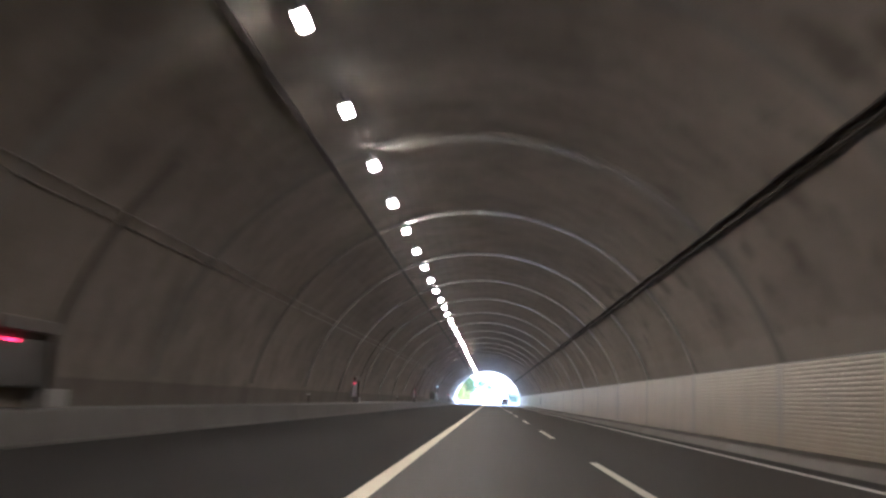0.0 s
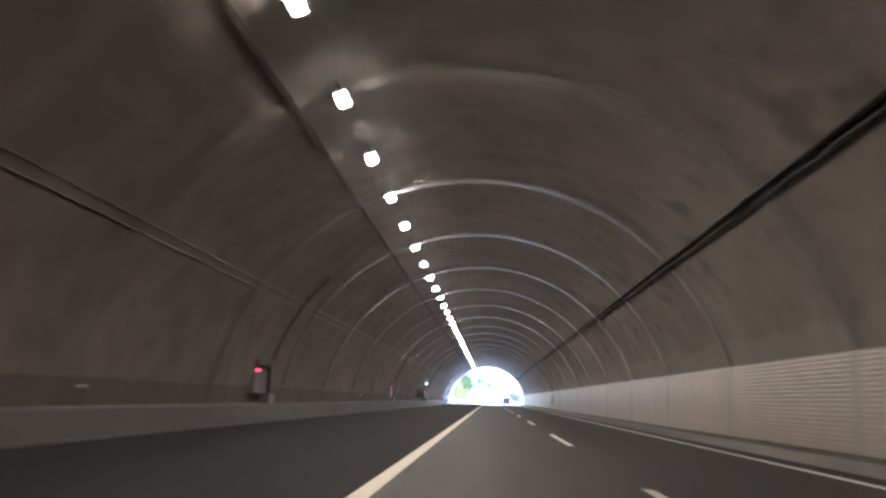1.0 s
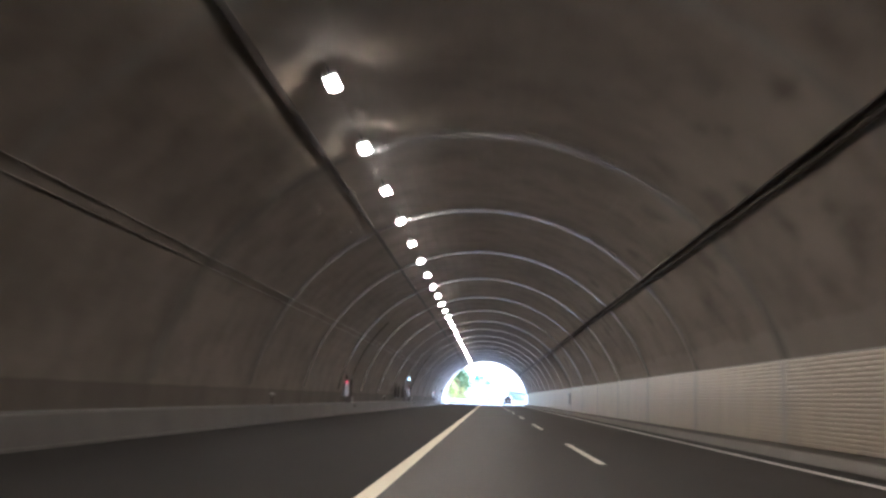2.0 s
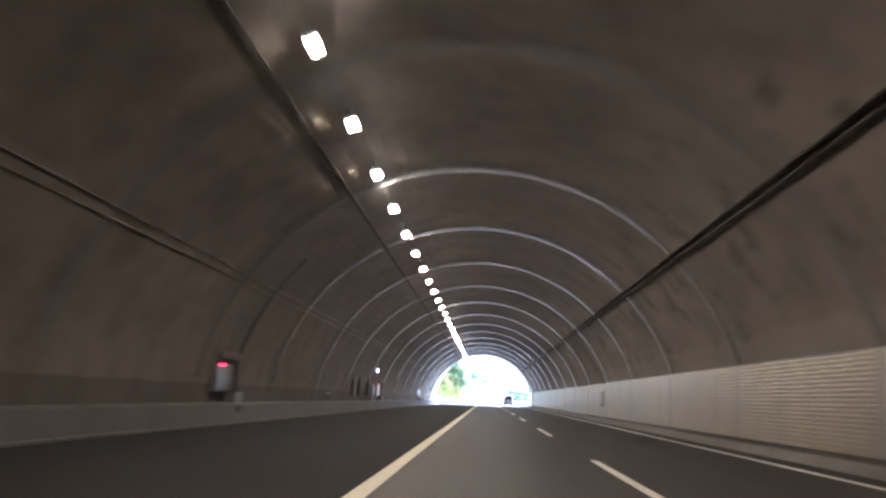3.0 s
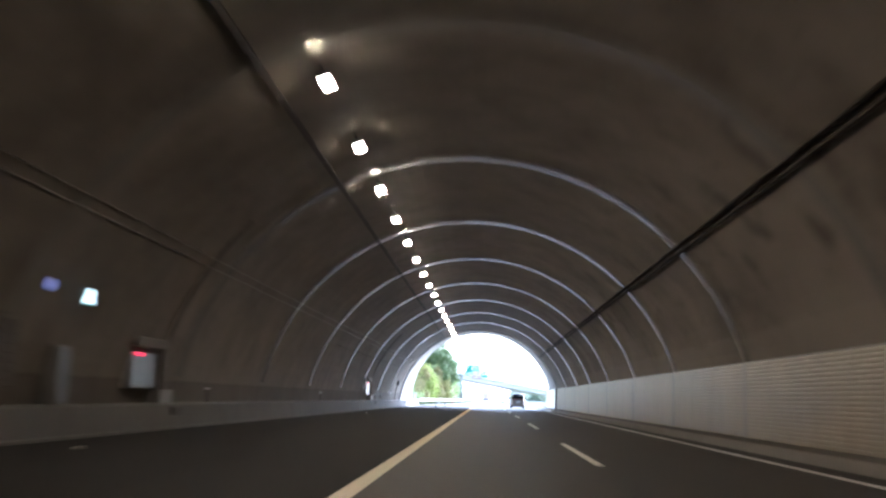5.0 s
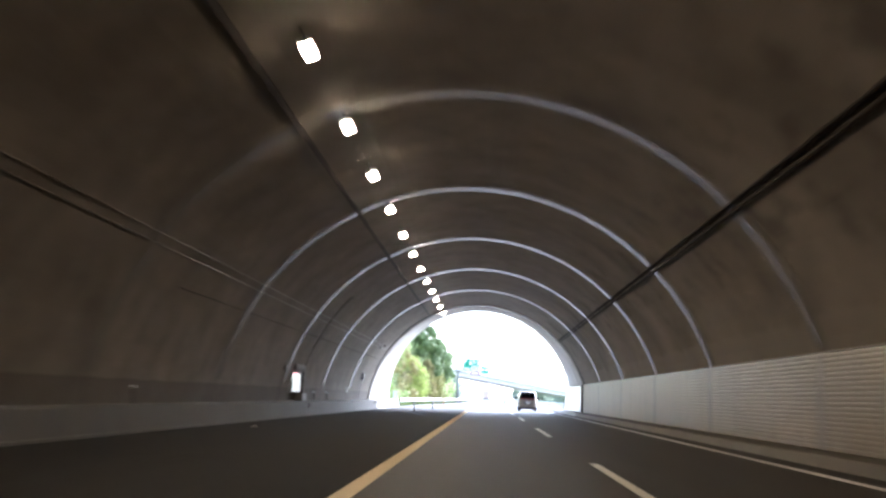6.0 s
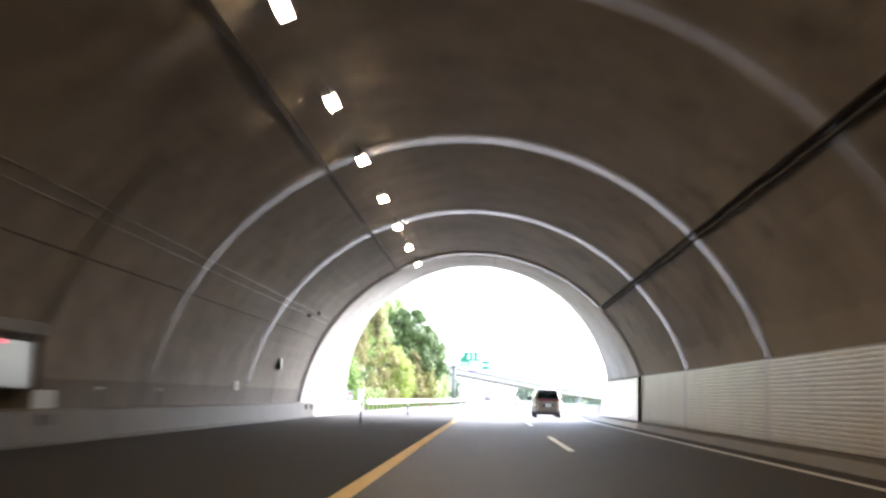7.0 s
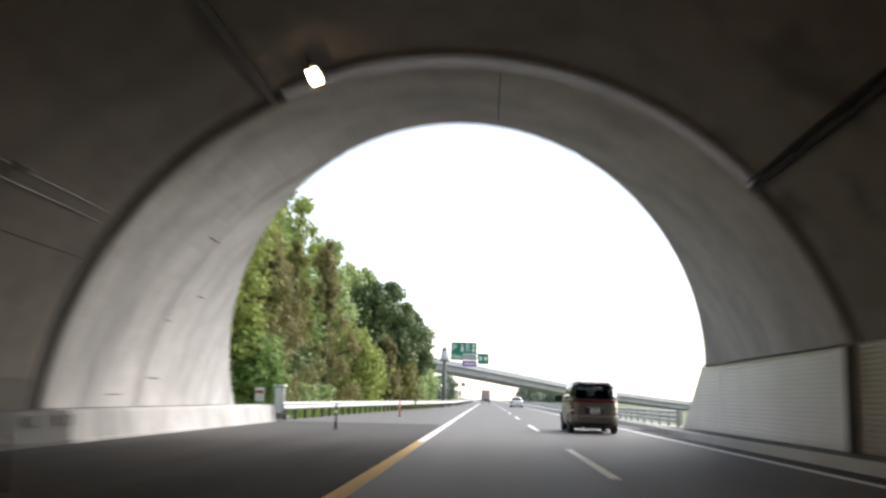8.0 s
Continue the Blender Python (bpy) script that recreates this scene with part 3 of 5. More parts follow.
for y in ring_y[1:-1]:
    child("cover_strip", trim.data, cladding, "smooth grey cover strip between panel bays", at=(0, y, 0))
part("cover_strip", box_bm([(7.068 - STEP, 7.17 - STEP, B_RING + 0.05, B_RING + 0.495, 0.215, 2.28)], 0.006), M_PANELMOUTH, cladding, "smooth white cover strip at the mouth joint")
part("cover_strip", box_bm([(7.066 - STEP, 7.17 - STEP, 29.46, 29.88, 0.215, 2.28)], 0.008), M_PANELMOUTH, cladding, "smooth white cover strip near the mouth")
# dark board carries the step's shade down across the panels
part("step_board", box_bm([(6.955, 7.1, B_RING - 0.2, B_RING + 0.045, 0.215, 2.28)], 0.006), M_DULLBLACK, cladding, "dark board shading the step")
part("cap_rail", box_bm([(7.09, 7.3, BACK, B_RING, 2.285, 2.31), (6.82, 7.1, B_RING + 0.02, 32.0, 2.285, 2.31)], 0.004), M_PANELTRIM, cladding, "thin grey rail along the panel tops")

# ---- cable rack by the panels' wall, cable tray by the lamps, conduits ----
CAB_END = B_RING - 0.2
rack = empty("cable_rack", (5.23, BACK, 5.45), "two dark power cables on wall brackets", "cable rack", kind="structure")


def cable_line(x, z, r, seed, sag=0.02, step=2.65, y0=None, y1=None):
    rnd = random.Random(seed)
    pts, y = [], (BACK if y0 is None else y0)
    y1 = CAB_END if y1 is None else y1
    while y < y1:
        pts.append((x + rnd.uniform(-0.008, 0.008), y, z))
        pts.append((x + rnd.uniform(-0.008, 0.008), min(y + step / 2, y1), z - sag * rnd.uniform(0.5, 1.2)))
        y += step
    return tube_bm(pts, r, 7)


for x, z, r, sd_ in ((5.165, 5.51, 0.052, 1), (5.11, 5.50, 0.03, 2), (5.27, 5.395, 0.05, 3)):
    c = part("cable", cable_line(x, z, r, sd_), M_CABLE, None, smooth=True)
    c.parent = rack
    c.matrix_parent_inverse = Matrix.Translation((-5.23, -BACK, -5.45))
br = box_bm([(-0.16, 0.12, -0.02, 0.02, -0.02, 0.02), (-0.16, -0.12, -0.02, 0.02, -0.02, 0.05), (-0.02, 0.02, -0.02, 0.02, -0.02, 0.05)])
bmesh.ops.transform(br, matrix=Matrix.Rotation(radians(42), 4, "Y"), verts=br.verts)
bracket = part("bracket", br, M_TRAY, rack)
bracket.location = (0, 0.5, 0.0)
for k in range(1, int((CAB_END - BACK) / 2.65)):
    child("bracket", bracket.data, rack, at=(0, 0.5 + 2.65 * k, 0))
TX, TZ = -4.613, 7.125
tray = empty("cable_tray", (TX, BACK, TZ), "dark dusty steel cable tray hung below the vault", "cable tray", kind="structure")
nx, nz = (TX - XC) / math.hypot(TX - XC, TZ - ZC), (TZ - ZC) / math.hypot(TX - XC, TZ - ZC)
tilt = Matrix.Rotation(math.atan2(nx, nz), 4, "Y")
tb = box_bm([(-0.068, 0.068, 0, CAB_END - BACK + 0.5, -0.02, 0.0), (-0.068, -0.055, 0, CAB_END - BACK + 0.5, 0.0, 0.045), (0.055, 0.068, 0, CAB_END - BACK + 0.5, 0.0, 0.045)])
bmesh.ops.transform(tb, matrix=tilt, verts=tb.verts)
part("tray_channel", tb, M_TRAY, tray)
hb = box_bm([(-0.082, 0.082, -0.02, 0.02, -0.034, -0.021), (-0.082, -0.069, -0.02, 0.02, -0.03, 0.1), (0.069, 0.082, -0.02, 0.02, -0.03, 0.1)])
bmesh.ops.transform(hb, matrix=tilt, verts=hb.verts)
hanger = part("hanger", hb, M_TRAY, tray)
hanger.location.y = 1.0
for k in range(1, int((CAB_END - BACK) / 3.0)):
    child("hanger", hanger.data, tray, at=(0, 1.0 + 3.0 * k, 0))


def conduit(x, z, r, seed, y0, label, mat=None):
    at = (x, y0, z)
    ob = empty("conduit", at, label, "conduit", "wall conduits", kind="structure")
    pipe = part("pipe", cable_line(x, z, r, seed, 0.006, 3.0, y0), mat or M_CONDUIT, ob, smooth=True)
    pipe.matrix_parent_inverse = Matrix.Translation((-x, -y0, -z))
    a = math.atan2(z - ZC, x - XC)
    cl = box_bm([(-0.018, 0.04, -0.03, 0.03, -r - 0.012, r + 0.012)], 0.004)
    bmesh.ops.transform(cl, matrix=Matrix.Rotation(-a, 4, "Y"), verts=cl.verts)
    c0 = part("clamp", cl, mat or M_CONDUIT, ob)
    for k in range(1, int((CAB_END - y0) / 3.0)):
        child("clamp", c0.data, ob, at=(0, 3.0 * k, 0))
    return ob


conduit(-7.793, 4.373, 0.012, 11, BACK, "grey steel conduit clamped along the lining")
conduit(-7.645, 4.582, 0.011, 12, BACK, "grey steel conduit clamped along the lining")
conduit(-8.235, 3.69, 0.016, 13, -30.0, "thin dark conduit clamped along the lining", M_CABLE)
for x, y, z in ((-7.66, 13.0, 4.34), (-7.52, 14.6, 4.54)):
    a = math.atan2(z - ZC, x - XC)
    jb = box_bm([(-0.08, 0.06, -0.13, 0.13, -0.07, 0.07)], 0.012)
    bmesh.ops.transform(jb, matrix=Matrix.Rotation(-a, 4, "Y"), verts=jb.verts)
    ob = part("junction_box", jb, M_SOOTY)
    ob.location = (x, y, z)
    tagged(ob, "small sooty steel junction box on the conduits", "junction box", "junction boxes")

# ---- lamps ----
LX, LZ = -3.55, 7.28


def tunnel_lamp():
    ob = empty("tunnel_lamp", (LX, 18.0, LZ), "lit tunnel luminaire with a warm white square lens", "lamp", "row of tunnel lamps")
    ang = math.atan2(LX - XC, LZ - ZC)
    rot = Matrix.Rotation(ang * 1.05, 4, "Y") @ Matrix.Rotation(radians(-6), 4, "X")
    bm = box_bm([(-0.15, 0.15, -0.21, 0.21, 0.012, 0.12)], 0.02)
    bmesh.ops.transform(bm, matrix=rot, verts=bm.verts)
    part("housing", bm, M_LAMPBODY, ob)
    bm = box_bm([(-0.126, 0.126, -0.18, 0.18, -0.034, 0.011)], 0.008)
    bmesh.ops.transform(bm, matrix=rot, verts=bm.verts)
    part("lens", bm, M_LENS, ob, "glowing warm white lens")
    bm = box_bm([(-0.148, -0.131, -0.207, 0.207, -0.006, 0.011), (0.131, 0.148, -0.207, 0.207, -0.006, 0.011), (-0.129, 0.129, 0.19, 0.206, -0.012, 0.011), (-0.129, 0.129, -0.206, -0.19, -0.012, 0.011)], 0.004)
    bmesh.ops.transform(bm, matrix=rot, verts=bm.verts)
    part("lens_frame", bm, M_LAMPBODY, ob)
    for y in (-0.15, 0.11):
        bm = box_bm([(-0.02, 0.02, y, y + 0.04, 0.1, 0.4)])
        bmesh.ops.transform(bm, matrix=Matrix.Rotation(ang, 4, "Y"), verts=bm.verts)
        part("bracket", bm, M_TRAY, ob)
    return ob


lamp = tunnel_lamp()
for k in range(1, int((18.0 - BACK) / 5.098)):
    copy_thing(lamp, pose(LX, 18.0 - 5.098 * k, LZ))


# ---- hydrant cabinets with red lamps and their ducts ----
def hydrant():
    ob = empty("hydrant_cabinet", (0, 0, 0), "wide stainless hydrant cabinet with red lamps under a dark hood", "cabinet", "hydrant cabinets along the wall")
    part("body", box_bm([(-9.5, -8.985, -0.98, 1.28, 1.03, 2.07)], 0.015), M_CABINET, ob)
    part("door", box_bm([(-8.98, -8.945, -0.92, 0.36, 1.07, 2.05)], 0.008), M_STAINLESS, ob, "brushed stainless door")
    part("door", box_bm([(-8.98, -8.945, 0.375, 1.22, 1.07, 2.05)], 0.008), M_STAINLESS, ob, "brushed stainless door")
    part("hood", box_bm([(-9.4, -8.78, -1.05, 1.4, 2.075, 2.32)], 0.02), M_DUCT, ob, "dark steel hood")
    part("side_frame", box_bm([(-9.5, -8.86, 1.285, 1.5, 0.95, 2.07)], 0.015), M_DUCT, ob, "dark steel side frame")
    for y in (-0.58, -0.39, -0.2):
        part("red_lamp", box_bm([(-8.945, -8.905, y - 0.028, y + 0.028, 1.865, 1.92)], 0.012), M_REDLAMP, ob, "glowing red lamp")
    part("valve_box", box_bm([(-9.3, -8.8, 0.98, 2.0, 0.662, 1.02)], 0.02), M_CABINET, ob, "pale grey valve box")
    duct = part("duct", strip_bm(math.pi - math.asin((5.7 - ZC) / R), math.pi - math.asin((2.2 - ZC) / R), 0.28, 0.045, 24), M_DUCT, ob, "dark brown flat duct")
    duct.location.y = 1.4
    return ob


hyd = hydrant()
hyd.location = (0, -10.0, 0)
for y in (-57.7, -104.25, -153.8, -198.95):
    copy_thing(hyd, pose(0, y, 0))

# ---- emergency point: lit sign, blue lamp, telephone cabinet, dark louvre panels put for niches ----
ob = empty("exit_sign", (-8.66, -62.3, 2.9), "lit white and green emergency exit sign on a bracket", "sign")
part("case", box_bm([(-0.19, 0.19, -0.07, 0.07, -0.19, 0.19)], 0.015), M_BLACK, ob)
part("face", box_bm([(-0.17, 0.17, -0.085, -0.072, -0.13, 0.17)], 0.003), M_EXITLIT, ob, "glowing white face")
part("band", box_bm([(-0.17, 0.17, -0.085, -0.072, -0.175, -0.135)], 0.002), M_GREENSIGN, ob, "green band")
part("arm", box_bm([(-0.5, -0.19, -0.03, 0.03, -0.03, 0.03)]), M_TRAY, ob)
ob = empty("blue_lamp", (-8.66, -64.2, 3.0), "dim round blue lamp on the tunnel wall", "lamp")
bm = bmesh.new()
bmesh.ops.create_uvsphere(bm, u_segments=16, v_segments=10, radius=0.16)
part("globe", bm, M_BLUELAMP, ob, smooth=True)
part("bracket", box_bm([(-0.42, -0.1, -0.06, 0.06, -0.06, 0.06)], 0.01), M_TRAY, ob)
ob = empty("telephone_cabinet", (-8.85, -62.8, 0.66), "tall white emergency telephone cabinet on the barrier", "cabinet")
part("body", box_bm([(-0.25, 0.05, -0.25, 0.25, 0.0, 1.2)], 0.02), M_CABINET, ob)
part("door", box_bm([(0.05, 0.075, -0.22, 0.22, 0.05, 1.15)], 0.008), M_STAINLESS, ob)
# added panels: their dark slats stand in for dark niches in the wall
for y in (-65.2, -70.0, -73.0):
    ob = empty("louvre_panel", (-8.9, y, 1.0), "dark brown louvred panel in place of a wall niche", "louvre panel", "louvre panels")
    part("frame", box_bm([(-0.12, 0.06, -0.42, 0.42, 0.0, 1.5)], 0.01), M_DUCT, ob)
    for k in range(8):
        part("slat", box_bm([(0.06, 0.085, -0.36, 0.36, 0.1 + k * 0.17, 0.2 + k * 0.17)], 0.004), M_DUCT, ob)

# ---- small fittings on the far wall ----
ob = empty("alarm_box", (-8.93, -12.95, 1.98), "small dark alarm box on the lining", "alarm box")
part("case", box_bm([(-0.25, 0.1, -0.2, 0.2, 0.0, 0.5)], 0.02), M_DUCT, ob)
part("cover", box_bm([(0.1, 0.12, -0.16, 0.16, 0.05, 0.45)], 0.006), M_DUCT, ob)
ob = empty("switch_box", (-8.78, 12.7, 2.0), "dark switch box with a thin pipe below", "switch box")
part("case", box_bm([(-0.1, 0.12, -0.16, 0.16, 0.05, 0.5)], 0.015), M_BLACK, ob)
part("pipe", tube_bm([(-0.04, 0, 0.06), (-0.12, 0, -0.4), (-0.22, 0, -1.0), (-0.27, 0, -1.34)], 0.022), M_CONDUIT, ob, smooth=True)
for y in (7.0,):
    ob = empty("marker_plate", (-9.0, y, 1.16), "small white marker plate on the lining", "marker plate")
    part("plate", box_bm([(-0.05, 0.012, -0.17, 0.17, 0.0, 0.3)], 0.006), M_WHITE, ob)
    part("bars", box_bm([(0.012, 0.016, -0.12, 0.12, 0.06 + k * 0.08, 0.1 + k * 0.08) for k in range(3)]), M_BLACK, ob, "dark bars")


def reflector():
    ob = empty("reflector", (-8.9, 0, 0.66), "small white reflector on the barrier top", "reflector", "barrier reflectors")
    part("stem", box_bm([(-0.015, 0.015, -0.012, 0.012, 0.0, 0.42)], 0.004), M_TRAY, ob)
    part("lens", box_bm([(-0.06, 0.06, -0.026, -0.012, 0.4, 0.46)], 0.006), M_WHITE, ob)
    return ob


ref = reflector()
ref.location.y = -5.5
for y in (-1.5, -31.0, -52.0, -83.0, -125.0, -170.0):
    copy_thing(ref, pose(-8.9, y, 0.66))

# ---- louvred cabinet in the panels, with a duct over the vault ----
ob = empty("vent_cabinet", (7.05, -73.75, 0.8), "grey wall cabinet with two dark slots and a duct", "cabinet")
part("body", box_bm([(-0.04, 0.1, -0.85, 0.85, 0.0, 1.02)], 0.012), M_PANELTRIM, ob)
for z in (0.16, 0.84):
    part("slot", box_bm([(-0.055, -0.038, -0.6, 0.6, z - 0.03, z + 0.03)], 0.005), M_BLACK, ob, "dark slot")
for z in (0.3, 0.52):
    part("door", box_bm([(-0.06, -0.04, -0.7, 0.7, z - 0.07, z + 0.12)], 0.01), M_PANELTRIM, ob)
du = part("duct", strip_bm(STRIP_R - 0.1, radians(117), 0.36, 0.04, 40), M_DUCT, ob, "dark flat duct")
du.location = (-7.05, 0, -0.8)

# ---- flexible posts between shoulder and lane ----
for y, mat, lab in ((9.3, M_BLACK, "dark"), (31.0, M_BLACK, "dark"), (54.0, M_ORANGE, "orange red")):
    ob = empty("lane_post", (-4.85, y, 0), lab + " flexible lane post with a round base", "lane post", "lane posts")
    part("base", tube_bm([(0, 0, 0), (0, 0, 0.03), (0, 0, 0.05)], 0.11, 14, [0.12, 0.11, 0.06]), M_BLACK, ob)
    part("post", tube_bm([(0, 0, 0.05), (0, 0, 0.3), (0, 0, 0.82), (0, 0, 0.85)], 0.04, 12, [0.04, 0.036, 0.034, 0.02]), mat, ob, smooth=True)
    part("band", tube_bm([(0, 0, 0.52), (0, 0, 0.62)], 0.044, 12), M_WHITE, ob, "white reflective band")


for y in (-66.0, -26.0):
    ob = empty("road_stud", (-7.0, y, 0.004), "small white reflective stud on the shoulder", "road stud", "road studs")
    part("base", box_bm([(-0.07, 0.07, -0.055, 0.055, 0.0, 0.02)], 0.006), M_KERB, ob)
    part("reflector", box_bm([(-0.05, 0.05, -0.04, 0.02, 0.021, 0.045)], 0.008), M_KERBPALE, ob)


# ---- outside: ground ----
def rail_x(y):
    return float(np.interp(y, (40, 60, 80, 110, 140, 900), (-8.5, -7.9, -7.0, -5.3, -4.4, -4.4)))


def ground_z(x, y):
    left = -10.5 - x
    z = -0.06
    z += 0.28 * max(0.0, left) ** 1.15 * float(np.clip((260 - y) / 120, 0.1, 1)) if left > 0 else 0
    right = x - 9.0
    z += -0.06 * min(right, 12) if right > 0 else 0
    hill = float(np.clip((36.0 - y) / 12.5, 0, 1))
    cover = 9.6 + 0.03 * max(0, -y) + 2.5 * noise.noise((x * 0.02, y * 0.02, 0.3))
    z = z * (1 - hill) + max(z, cover) * hill if hill > 0 else z
    return min(z, 40.0) + (0.25 * noise.noise((x * 0.12, y * 0.12, 0)) if abs(x) > 11 else 0)


gx = [-3000, -1500, -700, -300, -150, -90, -60, -45, -36, -30, -26, -22, -19, -16, -14, -12, -10.3, 8.7, 11, 14, 18, 24, 32, 45, 70, 120, 300, 700, 1500, 3000]
gy = [-3000, -1500, -700, -400, -300, -220, -160, -110, -70, -40, -20, -5, 8, 16, 23.5, 26, 30, 34, 37.5, 42, 48, 55, 62, 70, 80, 92, 106, 122, 145, 175, 220, 300, 450, 800, 1600, 3200]
gv = [(x, y, ground_z(x, y)) for y in gy for x in gx]
nxg = len(gx)
gf = []
for j in range(len(gy) - 1):
    for i in range(nxg - 1):
        mouth = gx[i] == -10.3 and 23.5 <= gy[j] < 37.5
        if not mouth:
            gf.append((j * nxg + i, j * nxg + i + 1, (j + 1) * nxg + i + 1, (j + 1) * nxg + i))
ground = new("ground", mesh_of("ground", gv, gf, M_GRASS))
tagged(ground, "rough green grass slope beside and over the tunnel mouth", "ground", kind="structure")
# the sheet lies below the carriageway outside
for v in ground.data.vertices:
    if -10.4 < v.co.x < 8.8 and v.co.y > 37:
        v.co.z = -0.12


# ---- guard rails ----
def w_profile(h):
    return [(0.0, -h), (0.035, -h * 0.8), (0.075, -h * 0.55), (0.03, -h * 0.12), (0.03, h * 0.12), (0.075, h * 0.55), (0.035, h * 0.8), (0.0, h),
            (-0.004, h), (0.028, h * 0.8), (0.068, h * 0.55), (0.022, h * 0.12), (0.022, -h * 0.12), (0.068, -h * 0.55), (0.028, -h * 0.8), (-0.004, -h)]


left_rail = empty("guard_rail", (0, 0, 0), "galvanised steel corrugated guard rail on posts beside the shoulder", "guard rail", "guard rails")
ys = [40.2, 44, 48, 54, 60, 66, 72, 80, 90, 100, 110, 125, 140, 180, 240, 320, 420]
part("beam", sweep_bm([(rail_x(y), y, 0.6) for y in ys], w_profile(0.16)), M_GALV, left_rail)
post0 = part("post", tube_bm([(0, 0, -0.3), (0, 0, 0.66)], 0.06, 10), M_TRAY, left_rail)
post0.location = (rail_x(41) - 0.1, 41, 0)
y = 43.0
while y < 330:
    child("post", post0.data, left_rail, at=(rail_x(y) - 0.1, y, 0))
    y += 2.0 if y < 130 else 4.0
right_rail = empty("guard_rail", (0, 0, 0), "galvanised steel three-beam guard rail on a low kerb", "guard rail", "guard rails")
for z in (0.42, 0.58, 0.75):
    part("beam", tube_bm([(7.05, 36.6, z), (7.05, 36.9, z), (7.05, 120, z), (7.05, 420, z)], 0.06, 10), M_GALV, right_rail, smooth=True)
part("end_plate", box_bm([(6.96, 7.14, 36.3, 36.62, 0.3, 0.84)], 0.02), M_GALV, right_rail)
post1 = part("post", box_bm([(-0.06, 0.06, -0.06, 0.06, 0.1, 0.8)], 0.01), M_GALV, right_rail)
post1.location = (7.16, 37.2, 0)
y = 39.2
while y < 300:
    child("post", post1.data, right_rail, at=(7.16, y, 0))
    y += 2.0 if y < 120 else 4.0
okerb = part("kerb", sweep_bm([(0, 36.5, 0), (0, 600, 0)], [(6.5, -0.3), (6.5, 0.0), (6.55, 0.16), (6.6, 0.18), (7.6, 0.2), (7.6, -0.3)]), M_KERBPALE)
tagged(okerb, "pale concrete kerb below the guard rail", "kerb", kind="structure")

# ---- direction signs over the shoulder ----
SY = 120.0


def lettering(text, size, at, parent, mat, label):
    cu = bpy.data.curves.new("lettering", "FONT")
    cu.body, cu.size, cu.extrude, cu.offset = text, size, 0.006, 0.02
    tmp = bpy.data.objects.new("lettering", cu)
    scene.collection.objects.link(tmp)
    me = bpy.data.meshes.new_from_object(tmp.evaluated_get(bpy.context.evaluated_depsgraph_get()))
    bpy.data.objects.remove(tmp)
    me.materials.clear()
    me.materials.append(mat)
    ob = new("lettering", me)
    ob.parent = parent
    ob.matrix_basis = Matrix.Translation(at) @ Matrix.Rotation(radians(90), 4, "X")
    return tagged(ob, label)


sign = empty("road_sign", (-5.3, SY, 0), "green motorway service area sign on a steel mast", "road sign")
part("mast", tube_bm([(0, 0, -0.2), (0, 0, 3.0), (0, 0, 6.4), (0, 0, 6.6)], 0.2, 14, [0.27, 0.24, 0.22, 0.2]), M_POLE, sign, smooth=True)
part("base_flange", tube_bm([(0, 0, -0.1), (0, 0, 0.06)], 0.4, 14), M_GALV, sign)
for z in (6.0, 6.45):
    part("arm", tube_bm([(0, 0, z), (2.5, 0, z + 0.02), (5.4, 0, z + 0.02)], 0.07, 8), M_TRAY, sign, smooth=True)
part("board", box_bm([(0.75, 3.95, -0.2, -0.14, 5.72, 7.95)], 0.02), M_GREENSIGN, sign, "green board")
part("board", box_bm([(4.05, 5.45, -0.2, -0.14, 5.3, 6.6)], 0.02), M_GREENSIGN, sign, "green board")
part("board", box_bm([(2.2, 3.95, -0.2, -0.14, 4.98, 5.68)], 0.02), M_PURPLE, sign, "purple board")
part("panel", box_bm([(2.3, 3.9, -0.215, -0.2, 5.78, 6.55)], 0.004), M_SIGNWHITE, sign, "white panel with grey bars")
lettering("P", 1.05, (0.9, -0.205, 6.95), sign, M_SIGNWHITE, "white letter")
lettering("1km", 0.72, (0.86, -0.205, 5.92), sign, M_SIGNWHITE, "white letters")
part("symbol", box_bm([(1.98, 2.28, -0.212, -0.2, 6.78, 7.3), (2.04, 2.22, -0.212, -0.2, 7.32, 7.72), (2.3, 2.36, -0.212, -0.2, 6.9, 7.5)], 0.005), M_SIGNWHITE, sign, "white pump-like symbol")
part("symbol", box_bm([(2.66, 2.76, -0.212, -0.2, 6.78, 7.72), (2.92, 3.02, -0.212, -0.2, 6.78, 7.72), (2.6, 2.82, -0.212, -0.2, 7.4, 7.72)], 0.005), M_SIGNWHITE, sign, "white fork and knife symbol")
part("symbol", box_bm([(3.36, 3.7, -0.212, -0.2, 6.78, 7.16), (3.4, 3.66, -0.212, -0.2, 7.3, 7.72), (3.48, 3.58, -0.212, -0.2, 7.14, 7.32)], 0.005), M_SIGNWHITE, sign, "white service symbol")
part("border", box_bm([(0.78, 3.92, -0.207, -0.2, 7.89, 7.93), (0.78, 3.92, -0.207, -0.2, 5.74, 5.77), (0.78, 0.81, -0.207, -0.2, 5.78, 7.88), (3.89, 3.92, -0.207, -0.2, 6.6, 7.88)]), M_SIGNWHITE, sign, "white border line")
for k in range(3):
    part("bar", box_bm([(2.4, 3.8, -0.222, -0.214, 5.88 + 0.2 * k, 5.98 + 0.2 * k)]), M_TRAY, sign, "grey bar")
part("bar", box_bm([(2.4, 3.75, -0.212, -0.2, 5.2, 5.42)]), M_SIGNWHITE, sign, "white bar")
